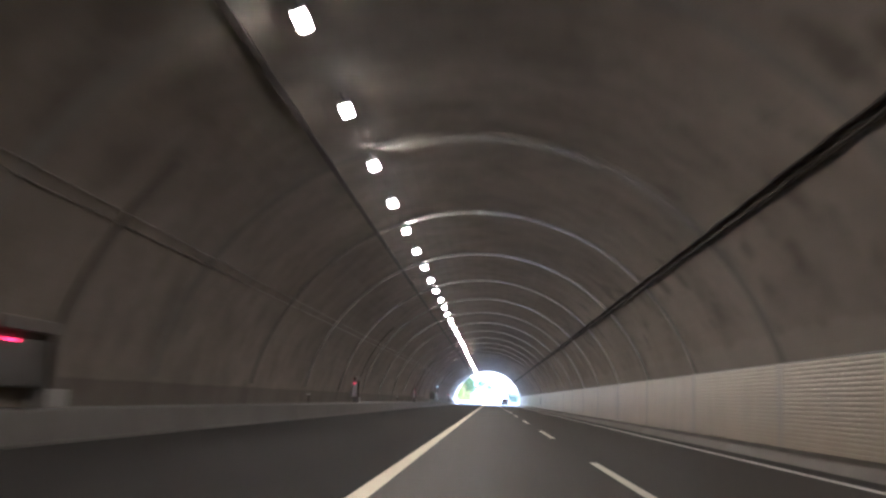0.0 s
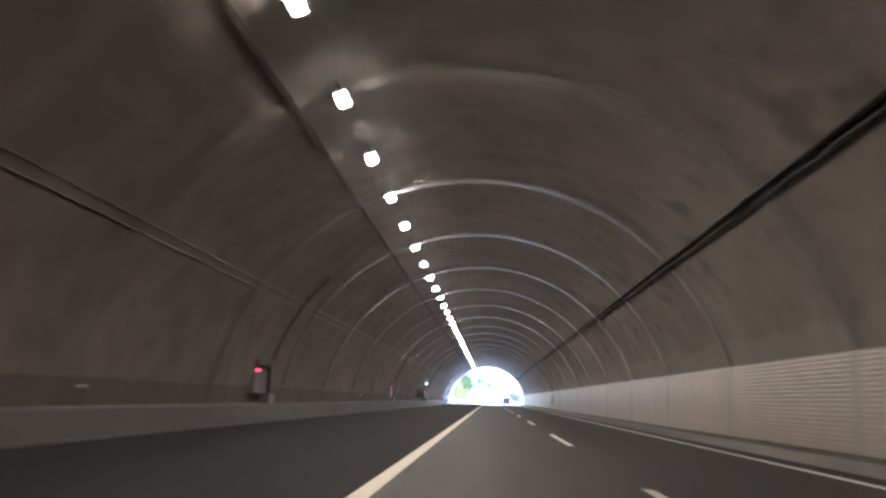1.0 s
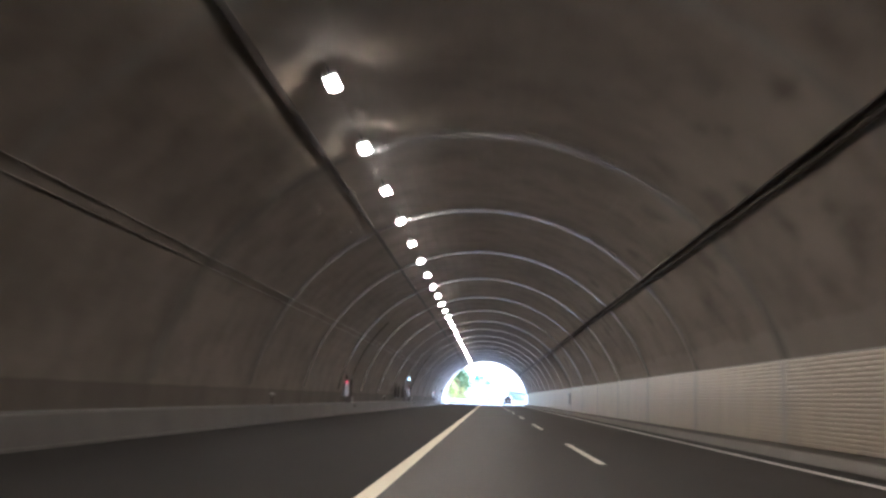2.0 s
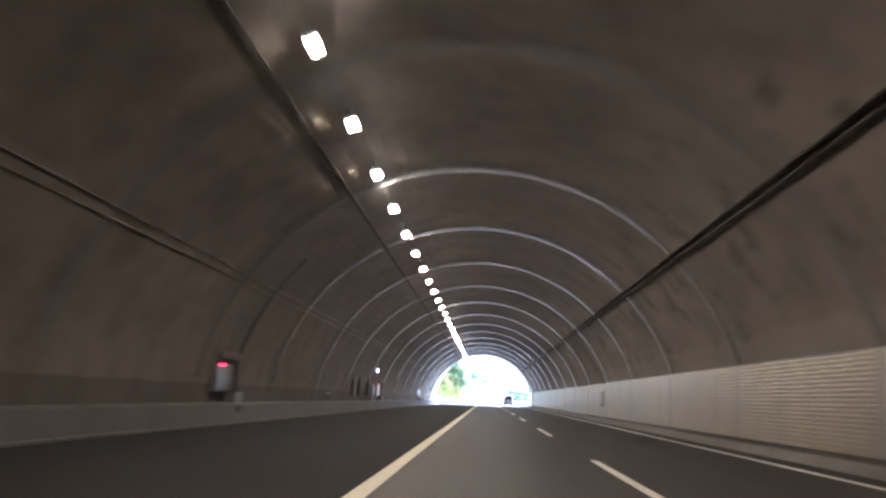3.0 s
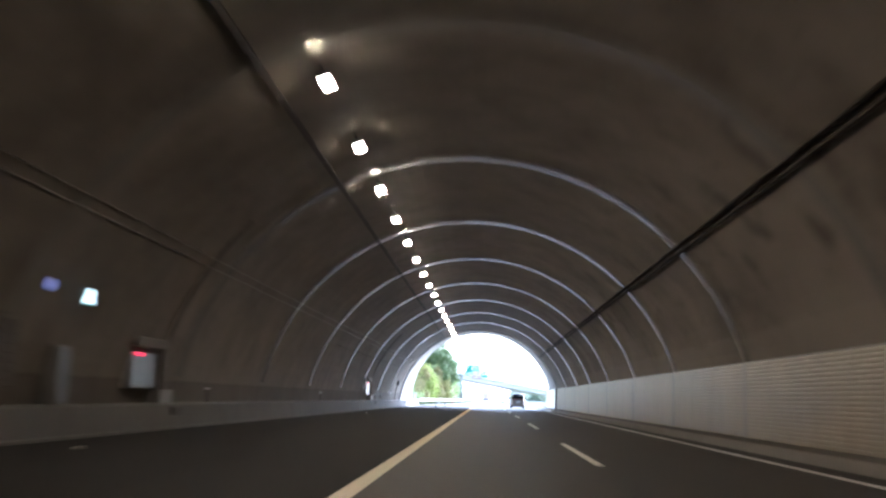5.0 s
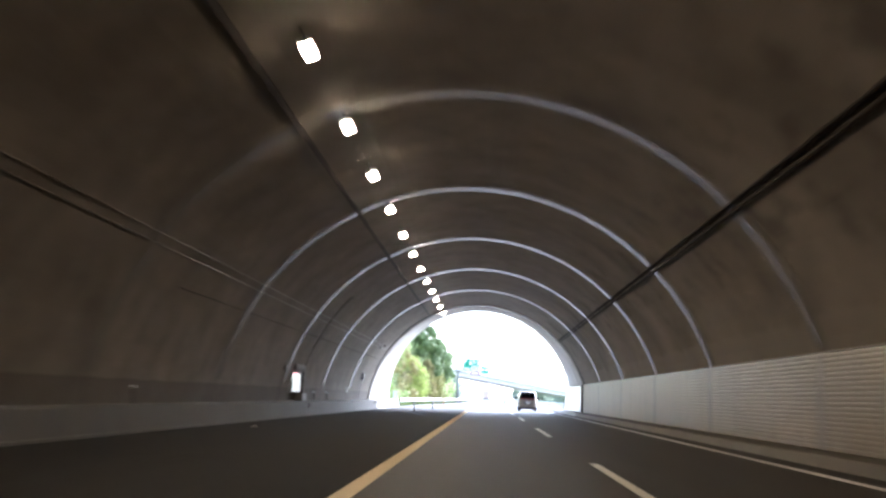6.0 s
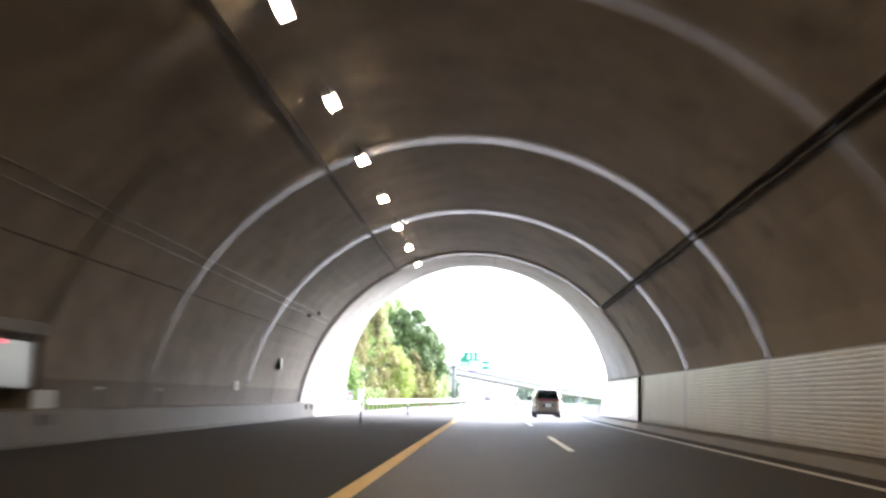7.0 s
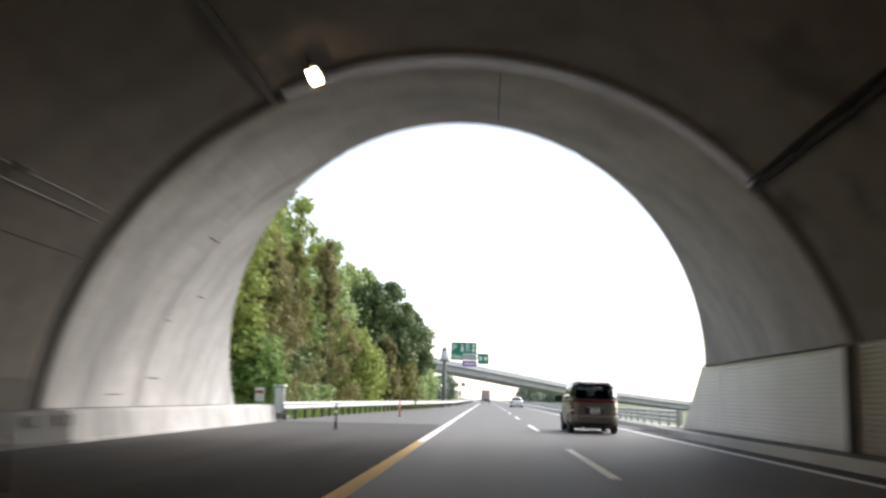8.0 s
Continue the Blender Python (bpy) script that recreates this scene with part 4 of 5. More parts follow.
for x in (4.25, 4.85):
    part("bar", box_bm([(x, x + 0.35, -0.212, -0.2, 5.75, 6.2)], 0.004), M_SIGNWHITE, sign, "white bar")
ob = empty("road_camera", (-5.3, SY - 0.6, 6.2), "white weather camera housing on a mast bracket", "camera")
part("housing", tube_bm([(0, 0, -0.35), (0, 0, -0.3), (0, 0, 0.35), (0, 0, 0.55)], 0.3, 14, [0.36, 0.4, 0.32, 0.1]), M_WHITE, ob, smooth=True)
part("collar", tube_bm([(0, 0, -0.55), (0, 0, -0.45), (0, 0, -0.36)], 0.4, 14, [0.3, 0.5, 0.46]), M_POLE, ob, "dark collar", True)
part("cap", tube_bm([(0, 0, 0.5), (0, 0, 0.56), (0, 0, 0.95)], 0.2, 14, [0.3, 0.28, 0.05]), M_POLE, ob, "dark pointed cap", True)
part("bracket", box_bm([(-0.05, 0.05, 0.0, 0.5, -0.5, -0.4)], 0.01), M_TRAY, ob)
ob.scale = (1.35, 1.1, 1.25)
ob = empty("sign_post", (-4.9, 186.0, 0), "slim grey post with two small dark equipment boxes", "post")
part("post", tube_bm([(0, 0, -0.2), (0, 0, 4.6)], 0.09, 10), M_POLE, ob, smooth=True)
part("box", box_bm([(-0.45, -0.1, -0.2, 0.1, 1.6, 2.6)], 0.03), M_POLE, ob)
part("box", box_bm([(0.1, 0.75, -0.2, 0.1, 3.3, 4.1)], 0.03), M_POLE, ob)

# ---- equipment boxes by the tunnel mouth ----
ob = empty("control_cabinet", (-9.35, 43.5, 0), "pale grey roadside control cabinet", "cabinet")
part("body", box_bm([(-0.21, 0.21, -0.22, 0.22, 0.15, 1.42)], 0.03), M_CABINET, ob)
part("roof", box_bm([(-0.26, 0.26, -0.27, 0.27, 1.42, 1.49)], 0.02), M_WHITE, ob)
part("door", box_bm([(-0.17, 0.17, -0.245, -0.22, 0.25, 1.37)], 0.01), M_WHITE, ob)
part("plinth", box_bm([(-0.45, 0.45, -0.4, 0.4, -0.2, 0.15)], 0.01), M_KERB, ob)
ob = empty("warning_board", (-9.9, 42.0, 0), "small white and red board on a thin post", "sign")
part("post", tube_bm([(0, 0, -0.2), (0, 0, 1.3)], 0.04, 8), M_GALV, ob)
part("board", box_bm([(-0.2, 0.2, -0.05, -0.03, 0.75, 1.35)], 0.01), M_WHITE, ob)
part("bar", box_bm([(-0.15, 0.15, -0.06, -0.05, 1.1, 1.22)]), M_ORANGE, ob, "red bar")

# ---- overbridge ----
bridge = empty("overbridge", (0, 0, 0), "grey concrete overbridge sloping across the road", "bridge")
bp = [(-70, 120, 13.5), (-40, 148, 10.6), (-9.3, 175, 7.5), (3, 187, 5.95), (15.7, 200, 4.3), (31, 215, 2.9), (48, 230, 1.6), (90, 262, -0.8), (150, 300, -3)]
bp = [(x, y + 30, z * 1.14) for x, y, z in bp]
part("deck", sweep_bm(bp, [(-4.5, -0.95), (-4.5, -0.35), (4.5, -0.35), (4.5, -0.95), (3.2, -1.1), (2.8, -2.05), (-2.8, -2.05), (-3.2, -1.1)]), M_BRIDGE, bridge)
part("parapet", sweep_bm(bp, [(4.2, -0.35), (4.5, -0.35), (4.5, 0.0), (4.45, 0.05), (4.2, 0.05)]), M_BRIDGE, bridge)
part("parapet", sweep_bm(bp, [(-4.5, -0.35), (-4.2, -0.35), (-4.2, 0.05), (-4.5, 0.05)]), M_BRIDGE, bridge)
for sx in (-1, 1):
    part("girder", sweep_bm(bp, [(sx * 3.35, -1.12), (sx * 3.65, -1.12), (sx * 3.65, -2.1), (sx * 3.35, -2.1)]), M_GIRDER, bridge, "grey steel girder")
part("rail", sweep_bm([(x, y, z) for x, y, z in bp], [(4.3, 0.4), (4.4, 0.4), (4.4, 0.5), (4.3, 0.5)]), M_GALV, bridge)
for x, y, z in ((-13.0, 202.0, 7.0), (24, 238, 3.0)):
    part("pier", tube_bm([(x, y, -1.0), (x, y, z - 1.0)], 0.9, 16), M_BRIDGE, bridge, smooth=True)


# ---- trees ----
def leaf_cards(centres, radii, per, size, rnd, squash=0.8, droop=0.0, loose=0.26):
    """Leaf quads in a loose shell round every centre, as vertices and faces."""
    c = np.repeat(np.asarray(centres, float), per, 0)
    r = np.repeat(np.asarray(radii, float), per)[:, None]
    n = len(c)
    d = rnd.normal(size=(n, 3))
    d /= np.linalg.norm(d, axis=1, keepdims=True)
    p = c + d * r * (rnd.uniform(0.15, 1.0, (n, 1)) ** 0.6 + loose * rnd.normal(size=(n, 1))) * np.array((1, 1, squash))
    out = d + 0.5 * rnd.normal(size=(n, 3)) + np.array((0, 0, 0.25))
    side = rnd.normal(size=(n, 3))
    if droop:
        side = side * (1 - droop) + np.array((0, 0, -1.0)) * droop * 2
    u = np.cross(out, np.cross(side, out))
    u /= np.linalg.norm(u, axis=1, keepdims=True) + 1e-6
    w = np.cross(out, u)
    w /= np.linalg.norm(w, axis=1, keepdims=True) + 1e-6
    s = size * rnd.uniform(0.55, 1.15, (n, 1))
    slim = 0.2 if droop else 0.36
    quad = np.stack([p - u * s * 0.5, p + w * s * slim, p + u * s * 0.6, p - w * s * slim], 1).reshape(-1, 3)
    return quad.tolist(), [(4 * k, 4 * k + 1, 4 * k + 2, 4 * k + 3) for k in range(n)]


def tree(x, y, height, radius, mat, seed, shape="round", leaves=9000, size=0.3, label="", group="trees on the slope"):
    rnd = np.random.RandomState(seed)
    z0 = ground_z(x, y) - 0.15
    ob = empty("tree", (x, y, z0), label, "tree", group)
    trunk_pts = [(0.12 * math.cos(seed + f * 3), 0.15 * math.sin(seed + f * 4), height * f) for f in (0, 0.1, 0.25, 0.45, 0.65, 0.85)]
    r0 = 0.018 * height + 0.05
    part("trunk", tube_bm(trunk_pts, r0, 8, [r0 * 1.35, r0, r0 * 0.85, r0 * 0.6, r0 * 0.4, r0 * 0.15]), M_BARK, ob, smooth=True)
    lobes, radii = [], []
    if shape == "cedar":
        low, count = 0.05, 56
        for k in range(count):
            f = low + (0.99 - low) * (k + 0.5) / count
            reach = radius * (1 - f) ** 0.5 * rnd.choice((0.3, 0.65, 0.85, 1.1)) * rnd.uniform(0.85, 1.1)
            a = k * 2.4 + rnd.uniform(-0.7, 0.7)
            lobes.append((reach * math.cos(a), reach * math.sin(a), height * f - 0.25 * reach + rnd.uniform(-0.3, 0.3)))
            radii.append(radius * rnd.uniform(0.2, 0.36) * (0.6 + 0.4 * (1 - f)))
    else:
        low, count = {"shrub": (0.1, 30), "lumpy": (0.42, 40)}.get(shape, (0.16, 44))
        for k in range(count):
            f = low + (1 - low) * (k + 0.5) / count
            wide = math.sin(math.pi * min(0.99, (f - low) / (1 - low) * 0.78 + 0.2)) ** 0.6
            reach = radius * wide * rnd.uniform(0.5, 0.98)
            a = k * 2.4 + rnd.uniform(-0.6, 0.6)
            lobes.append((reach * math.cos(a), reach * math.sin(a), height * f * 0.95 + rnd.uniform(-0.2, 0.2)))
            radii.append(max(radius * rnd.uniform(0.24, 0.4) * (0.7 + 0.3 * wide), 0.3 if shape == "shrub" else 0.75))
    for k in range(3, count, 6):
        c = Vector(lobes[k])
        f = min(0.8, c.z / height * 0.8)
        s = Vector((0.05, 0.08, height * f))
        part("limb", tube_bm([s, s.lerp(c, 0.5) + Vector((0, 0, 0.15)), c], 0.05, 6, [r0 * 0.42, r0 * 0.28, 0.03]), M_BARK, ob, smooth=True)
    V, F = leaf_cards(lobes, radii, leaves // count, size, rnd, 1.25 if shape == "cedar" else 0.78, 0.55 if shape == "cedar" else 0.0, 0.07 if shape == "lumpy" else 0.26)
    child("crown", mesh_of("crown", V, F, mat), ob)
    return ob


TREES = [
    (-13.9, 47, 14.0, 3.4, M_LEAF_LIME, "round", "tall yellow-green broadleaf tree"), (-17.7, 43, 17, 4.2, M_LEAF_GREEN, "round", "tall fresh green broadleaf tree"),
    (-11.6, 51, 9.3, 2.2, M_LEAF_BROWN, "cedar", "broad brownish cedar with drooping sprays"), (-14.5, 56, 12.5, 2.6, M_LEAF_OLIVE, "round", "slender olive green tree"),
    (-11.0, 65, 11.3, 2.4, M_LEAF_BROWN, "cedar", "tall broad brownish cedar with drooping sprays"), (-12.3, 60, 10.6, 2.0, M_LEAF_OLIVE, "cedar", "tall olive cedar with drooping sprays"),
    (-14.0, 68, 15.2, 2.8, M_LEAF_LIME, "round", "tall yellow-green broadleaf tree"), (-13.4, 77, 13.2, 3.2, M_LEAF_PALE, "round", "rounded pale green broadleaf tree"),
    (-9.3, 74.5, 5.2, 1.6, M_LEAF_LIME, "round", "low yellow-green leafy tree"), (-9.4, 84, 11.4, 3.6, M_LEAF_DARK, "lumpy", "broad dark glossy evergreen tree"),
    (-8.3, 79.5, 6.1, 1.7, M_LEAF_BROWN, "cedar", "low brownish cedar"), (-8.2, 94, 9.8, 3.0, M_LEAF_DARK, "lumpy", "broad dark glossy evergreen tree"),
    (-8.0, 88, 5.0, 1.6, M_LEAF_OLIVE, "round", "low olive green leafy tree"), (-19.7, 78, 14.5, 4.5, M_LEAF_GREEN, "round", "tall fresh green broadleaf tree"),
    (-11.3, 108, 6.5, 2.8, M_LEAF_OLIVE, "round", "olive green leafy tree"), (-10.3, 125, 4.5, 2.6, M_LEAF_LIME, "round", "low yellow-green leafy tree"),
    (-11.5, 47.5, 3.9, 1.4, M_LEAF_GREEN, "round", "low fresh green leafy tree"), (-22.7, 55, 18, 5.0, M_LEAF_DARK, "round", "tall dark green broadleaf tree"),
    (-12.7, 142, 5.0, 3.2, M_LEAF_GREEN, "round", "fresh green leafy tree"), (-16.7, 96, 10, 4.2, M_LEAF_GREEN, "round", "fresh green broadleaf tree"),
    (-7.9, 101, 5.4, 1.6, M_LEAF_PALE, "round", "low pale green leafy tree"),
    (-7.2, 109, 5.0, 1.6, M_LEAF_PALE, "round", "low pale green leafy tree"), (-9.9, 71.5, 6.2, 2.1, M_LEAF_LIME, "round", "low yellow-green leafy tree"),
    (-11.6, 84, 12.6, 3.2, M_LEAF_PALE, "round", "pale green broadleaf tree"),
    (-13.0, 50, 10.5, 2.2, M_LEAF_OLIVE, "round", "olive green broadleaf tree"), (-13.0, 63, 10.2, 2.0, M_LEAF_GREEN, "round", "fresh green leafy tree"),
    (-12.2, 56, 4.4, 1.4, M_LEAF_DARK, "round", "low dark green leafy tree"), (-12.0, 60.5, 4.0, 1.3, M_LEAF_DARK, "round", "low dark green leafy tree"),
    (-15.4, 61, 12.4, 2.8, M_LEAF_GREEN, "round", "fresh green broadleaf tree"),
]
for k, (x, y, h, r, mat, shape, lab) in enumerate(TREES):
    tree(x, y, h, r, mat, 100 + k, shape, leaves=int((1500 + 950 * r * r) * (1.9 if shape == "cedar" else 1.0)), size=0.27 if y < 75 else 0.34, label=lab + " on the grass slope")
for k, (x, y, h, r) in enumerate(((-10.3, 54.5, 1.8, 1.0), (-9.7, 56.5, 1.7, 0.9))):
    tree(x, y, h, r, M_LEAF_PALE, 200 + k, "shrub", leaves=3600, size=0.2, label="low pale green rounded bush behind the guard rail", group="bushes behind the guard rail")
for k, (x, y, h, r) in enumerate(((10.5, 250, 5, 3), (17, 262, 5.5, 4), (25, 275, 5, 4), (34, 290, 5, 4), (-13, 290, 8, 5))):
    tree(x, y, h, r, M_FAR_LEAF, 300 + k, leaves=3200, size=0.8, label="distant hazy green tree beyond the overbridge", group="trees beyond the bridge")


def undergrowth(name, label, mat, seed, x0, x1, y0, y1, count, per, radius, size):
    """Low leafy growth over the slope, denser where the noise is high."""
    rnd = np.random.RandomState(seed)
    lobes, radii = [], []
    while len(lobes) < count:
        y = rnd.uniform(y0, y1)
        x = max(rail_x(y) - 1.4, x1) - (x1 - x0) * rnd.uniform(0, 1) ** 1.3
        if noise.noise((x * 0.3, y * 0.12, seed * 1.7)) < rnd.uniform(-0.4, 0.2):
            continue
        r = radius * rnd.uniform(0.6, 1.3)
        lobes.append((x, y, ground_z(x, y) + 0.35 * r))
        radii.append(r)
    V, F = leaf_cards(lobes, radii, per, size, rnd, 0.75)
    tagged(new(name, mesh_of(name, V, F, mat)), label, "bushes", kind="stuff")


undergrowth("undergrowth", "dark green leafy undergrowth on the slope", M_LEAF_DARK, 41, -24, -11.4, 44, 84, 100, 130, 0.75, 0.26)
undergrowth("undergrowth", "olive leafy undergrowth on the slope", M_LEAF_OLIVE, 42, -20, -10.8, 52, 140, 170, 130, 0.7, 0.26)
undergrowth("undergrowth", "yellow-green leafy undergrowth on the slope", M_LEAF_LIME, 43, -15, -9.6, 62, 150, 130, 120, 0.6, 0.24)
undergrowth("grass_bank", "long fresh green grass on the bank behind the guard rail", M_BLADES, 44, -12.5, -9.4, 42.5, 78, 150, 140, 0.5, 0.2)


def grass_blades():
    rnd = np.random.RandomState(51)
    V, F = [], []
    for _ in range(11000):
        y = 41 + 105 * rnd.uniform(0, 1) ** 1.5
        x = rail_x(y) - 0.35 - 2.6 * rnd.uniform(0, 1) ** 1.2
        if -10.1 < x and y < 44:
            continue
        z = (ground_z(x, y) if x < -10.3 else -0.1) - 0.02
        h, a = rnd.uniform(0.2, 0.6), rnd.uniform(0, math.tau)
        wx, wy = 0.035 * math.cos(a), 0.035 * math.sin(a)
        lx, ly = rnd.uniform(-0.2, 0.2, 2)
        k = len(V)
        V += [(x - wx, y - wy, z), (x + wx, y + wy, z), (x + lx * 0.4 + wx * 0.7, y + ly * 0.4 + wy * 0.7, z + h * 0.6), (x + lx, y + ly, z + h)]
        F.append((k, k + 1, k + 2, k + 3))
    tagged(new("grass", mesh_of("grass", V, F, M_BLADES)), "fresh green grass along the guard rail", "grass", kind="stuff")


grass_blades()


# ---- vehicles ----
def shell_point(levels, z, ang, off=0.0, n=7.0):
    zs = [l[0] for l in levels]
    w, yr, yf = (float(np.interp(z, zs, [l[i] for l in levels])) for i in (1, 2, 3))
    w, yr, yf = w + off, yr - off, yf + off
    c, s = math.cos(ang), math.sin(ang)
    x = w * math.copysign(abs(c) ** (2 / n), c)
    y = (yr + yf) / 2 + (yf - yr) / 2 * math.copysign(abs(s) ** (2 / n), s)
    return Vector((x, y, z))


def shell_angles(n, ends, sides):
    """Angles round the shell that cut its rear, sides and front into even steps."""
    corner = 0.5 ** (1 / n)
    def bend(v):
        return math.copysign(math.asin(min(1, abs(v)) ** (n / 2)), v)
    out = [-math.pi / 2 + bend(-corner + 2 * corner * k / ends) for k in range(ends)]
    out += [bend(-corner + 2 * corner * k / sides) for k in range(sides)]
    out += [math.pi / 2 - bend(corner - 2 * corner * k / ends) for k in range(ends)]
    out += [math.pi - bend(corner - 2 * corner * k / sides) for k in range(sides)]
    return out


def shell_bm(levels, n=7.0, holes=()):
    """A closed body over levels (z, half width, rear, front); holes (side, f0, f1, z0, z1) are left open for the windows."""
    bm = bmesh.new()
    stops = sorted({l[0] for l in levels} | {z for h in holes for z in h[3:]})
    zs = []
    for a, b in zip(stops, stops[1:]):
        m = max(1, round((b - a) / 0.07))
        zs += [a + (b - a) * k / m for k in range(m)]
    zs.append(stops[-1])
    angles = shell_angles(n, 24, 40)
    rings = [[bm.verts.new(shell_point(levels, z, a, 0, n)) for a in angles] for z in zs]
    steps = len(angles)

    def is_open(a, z):
        cx, sy = (math.copysign(abs(v) ** (2 / n), v) for v in (math.cos(a), math.sin(a)))
        for side, f0, f1, z0, z1 in holes:
            if z0 < z < z1:
                if side == "rear" and sy < -0.9 and f0 < cx < f1 or side == "front" and sy > 0.9 and f0 < cx < f1:
                    return True
                if side == "side" and abs(cx) > 0.9 and f0 < (sy + 1) / 2 < f1:
                    return True
        return False
    for r0, r1, za, zb in zip(rings, rings[1:], zs, zs[1:]):
        for k in range(steps):
            a, b = angles[k], angles[(k + 1) % steps]
            b = b + math.tau if b < a else b
            if not is_open((a + b) / 2, (za + zb) / 2):
                bm.faces.new((r0[k], r0[(k + 1) % steps], r1[(k + 1) % steps], r1[k]))
    bm.faces.new(rings[0])
    bm.faces.new(rings[-1])
    return bm


def patch_bm(levels, z0, z1, side, f0, f1, off=0.008, n=7.0, rows=6, cols=16, thick=0.02):
    """A curved plate on the shell: side 'rear' with f as a share of the half width, or 'left'/'right' with f as a share of the length from the rear."""
    bm = bmesh.new()

    def ang(f):
        if side == "rear":
            return -math.pi / 2 + math.copysign(math.asin(min(1, abs(f)) ** (n / 2)), f)
        if side == "front":
            return math.pi / 2 - math.copysign(math.asin(min(1, abs(f)) ** (n / 2)), f)
        v = 2 * f - 1
        a = math.copysign(math.asin(min(1, abs(v)) ** (n / 2)), v)
        return a if side == "right" else math.pi - a
    grids = []
    for o in (off, off - thick):
        grids.append([[bm.verts.new(shell_point(levels, z0 + (z1 - z0) * i / rows, ang(f0 + (f1 - f0) * j / cols), o, n)) for j in range(cols + 1)] for i in range(rows + 1)])
    for g in grids:
        for i in range(rows):
            for j in range(cols):
                bm.faces.new((g[i][j], g[i][j + 1], g[i + 1][j + 1], g[i + 1][j]))
    a, b = grids
    edge_a = a[0] + [r[-1] for r in a[1:]] + a[-1][-2::-1] + [r[0] for r in a[-2:0:-1]]
    edge_b = b[0] + [r[-1] for r in b[1:]] + b[-1][-2::-1] + [r[0] for r in b[-2:0:-1]]
    for k in range(len(edge_a)):
        k2 = (k + 1) % len(edge_a)
        bm.faces.new((edge_a[k], edge_b[k], edge_b[k2], edge_a[k2]))
    return bm


def wheel(parent, x, y, r, width):
    sx = math.copysign(1, x)
    prof = [(-0.5, 0.62), (-0.5, 0.9), (-0.38, 0.99), (0, 1.0), (0.38, 0.99), (0.5, 0.9), (0.5, 0.62)]
    bm = bmesh.new()
    rings = [[bm.verts.new((x + p * width, y + q * r * math.cos(k * math.tau / 24), r + q * r * math.sin(k * math.tau / 24))) for k in range(24)] for p, q in prof]
    for r0, r1 in zip(rings, rings[1:]):
        for k in range(24):
            bm.faces.new((r0[k], r0[(k + 1) % 24], r1[(k + 1) % 24], r1[k]))
    tyre = part("tyre", bm, M_RUBBER, parent, smooth=True)
    bm = bmesh.new()
    rim = [(0.42, 0.64), (0.40, 0.56), (0.2, 0.5), (0.26, 0.18), (0.3, 0.0)]
    rr = [[bm.verts.new((x + sx * p * width, y + max(q, 0.01) * r * math.cos(k * math.tau / 20), r + max(q, 0.01) * r * math.sin(k * math.tau / 20))) for k in range(20)] for p, q in rim]
    for r0, r1 in zip(rr, rr[1:]):
        for k in range(20):
            bm.faces.new((r0[k], r0[(k + 1) % 20], r1[(k + 1) % 20], r1[k]))
    part("rim", bm, M_RIM, tyre)


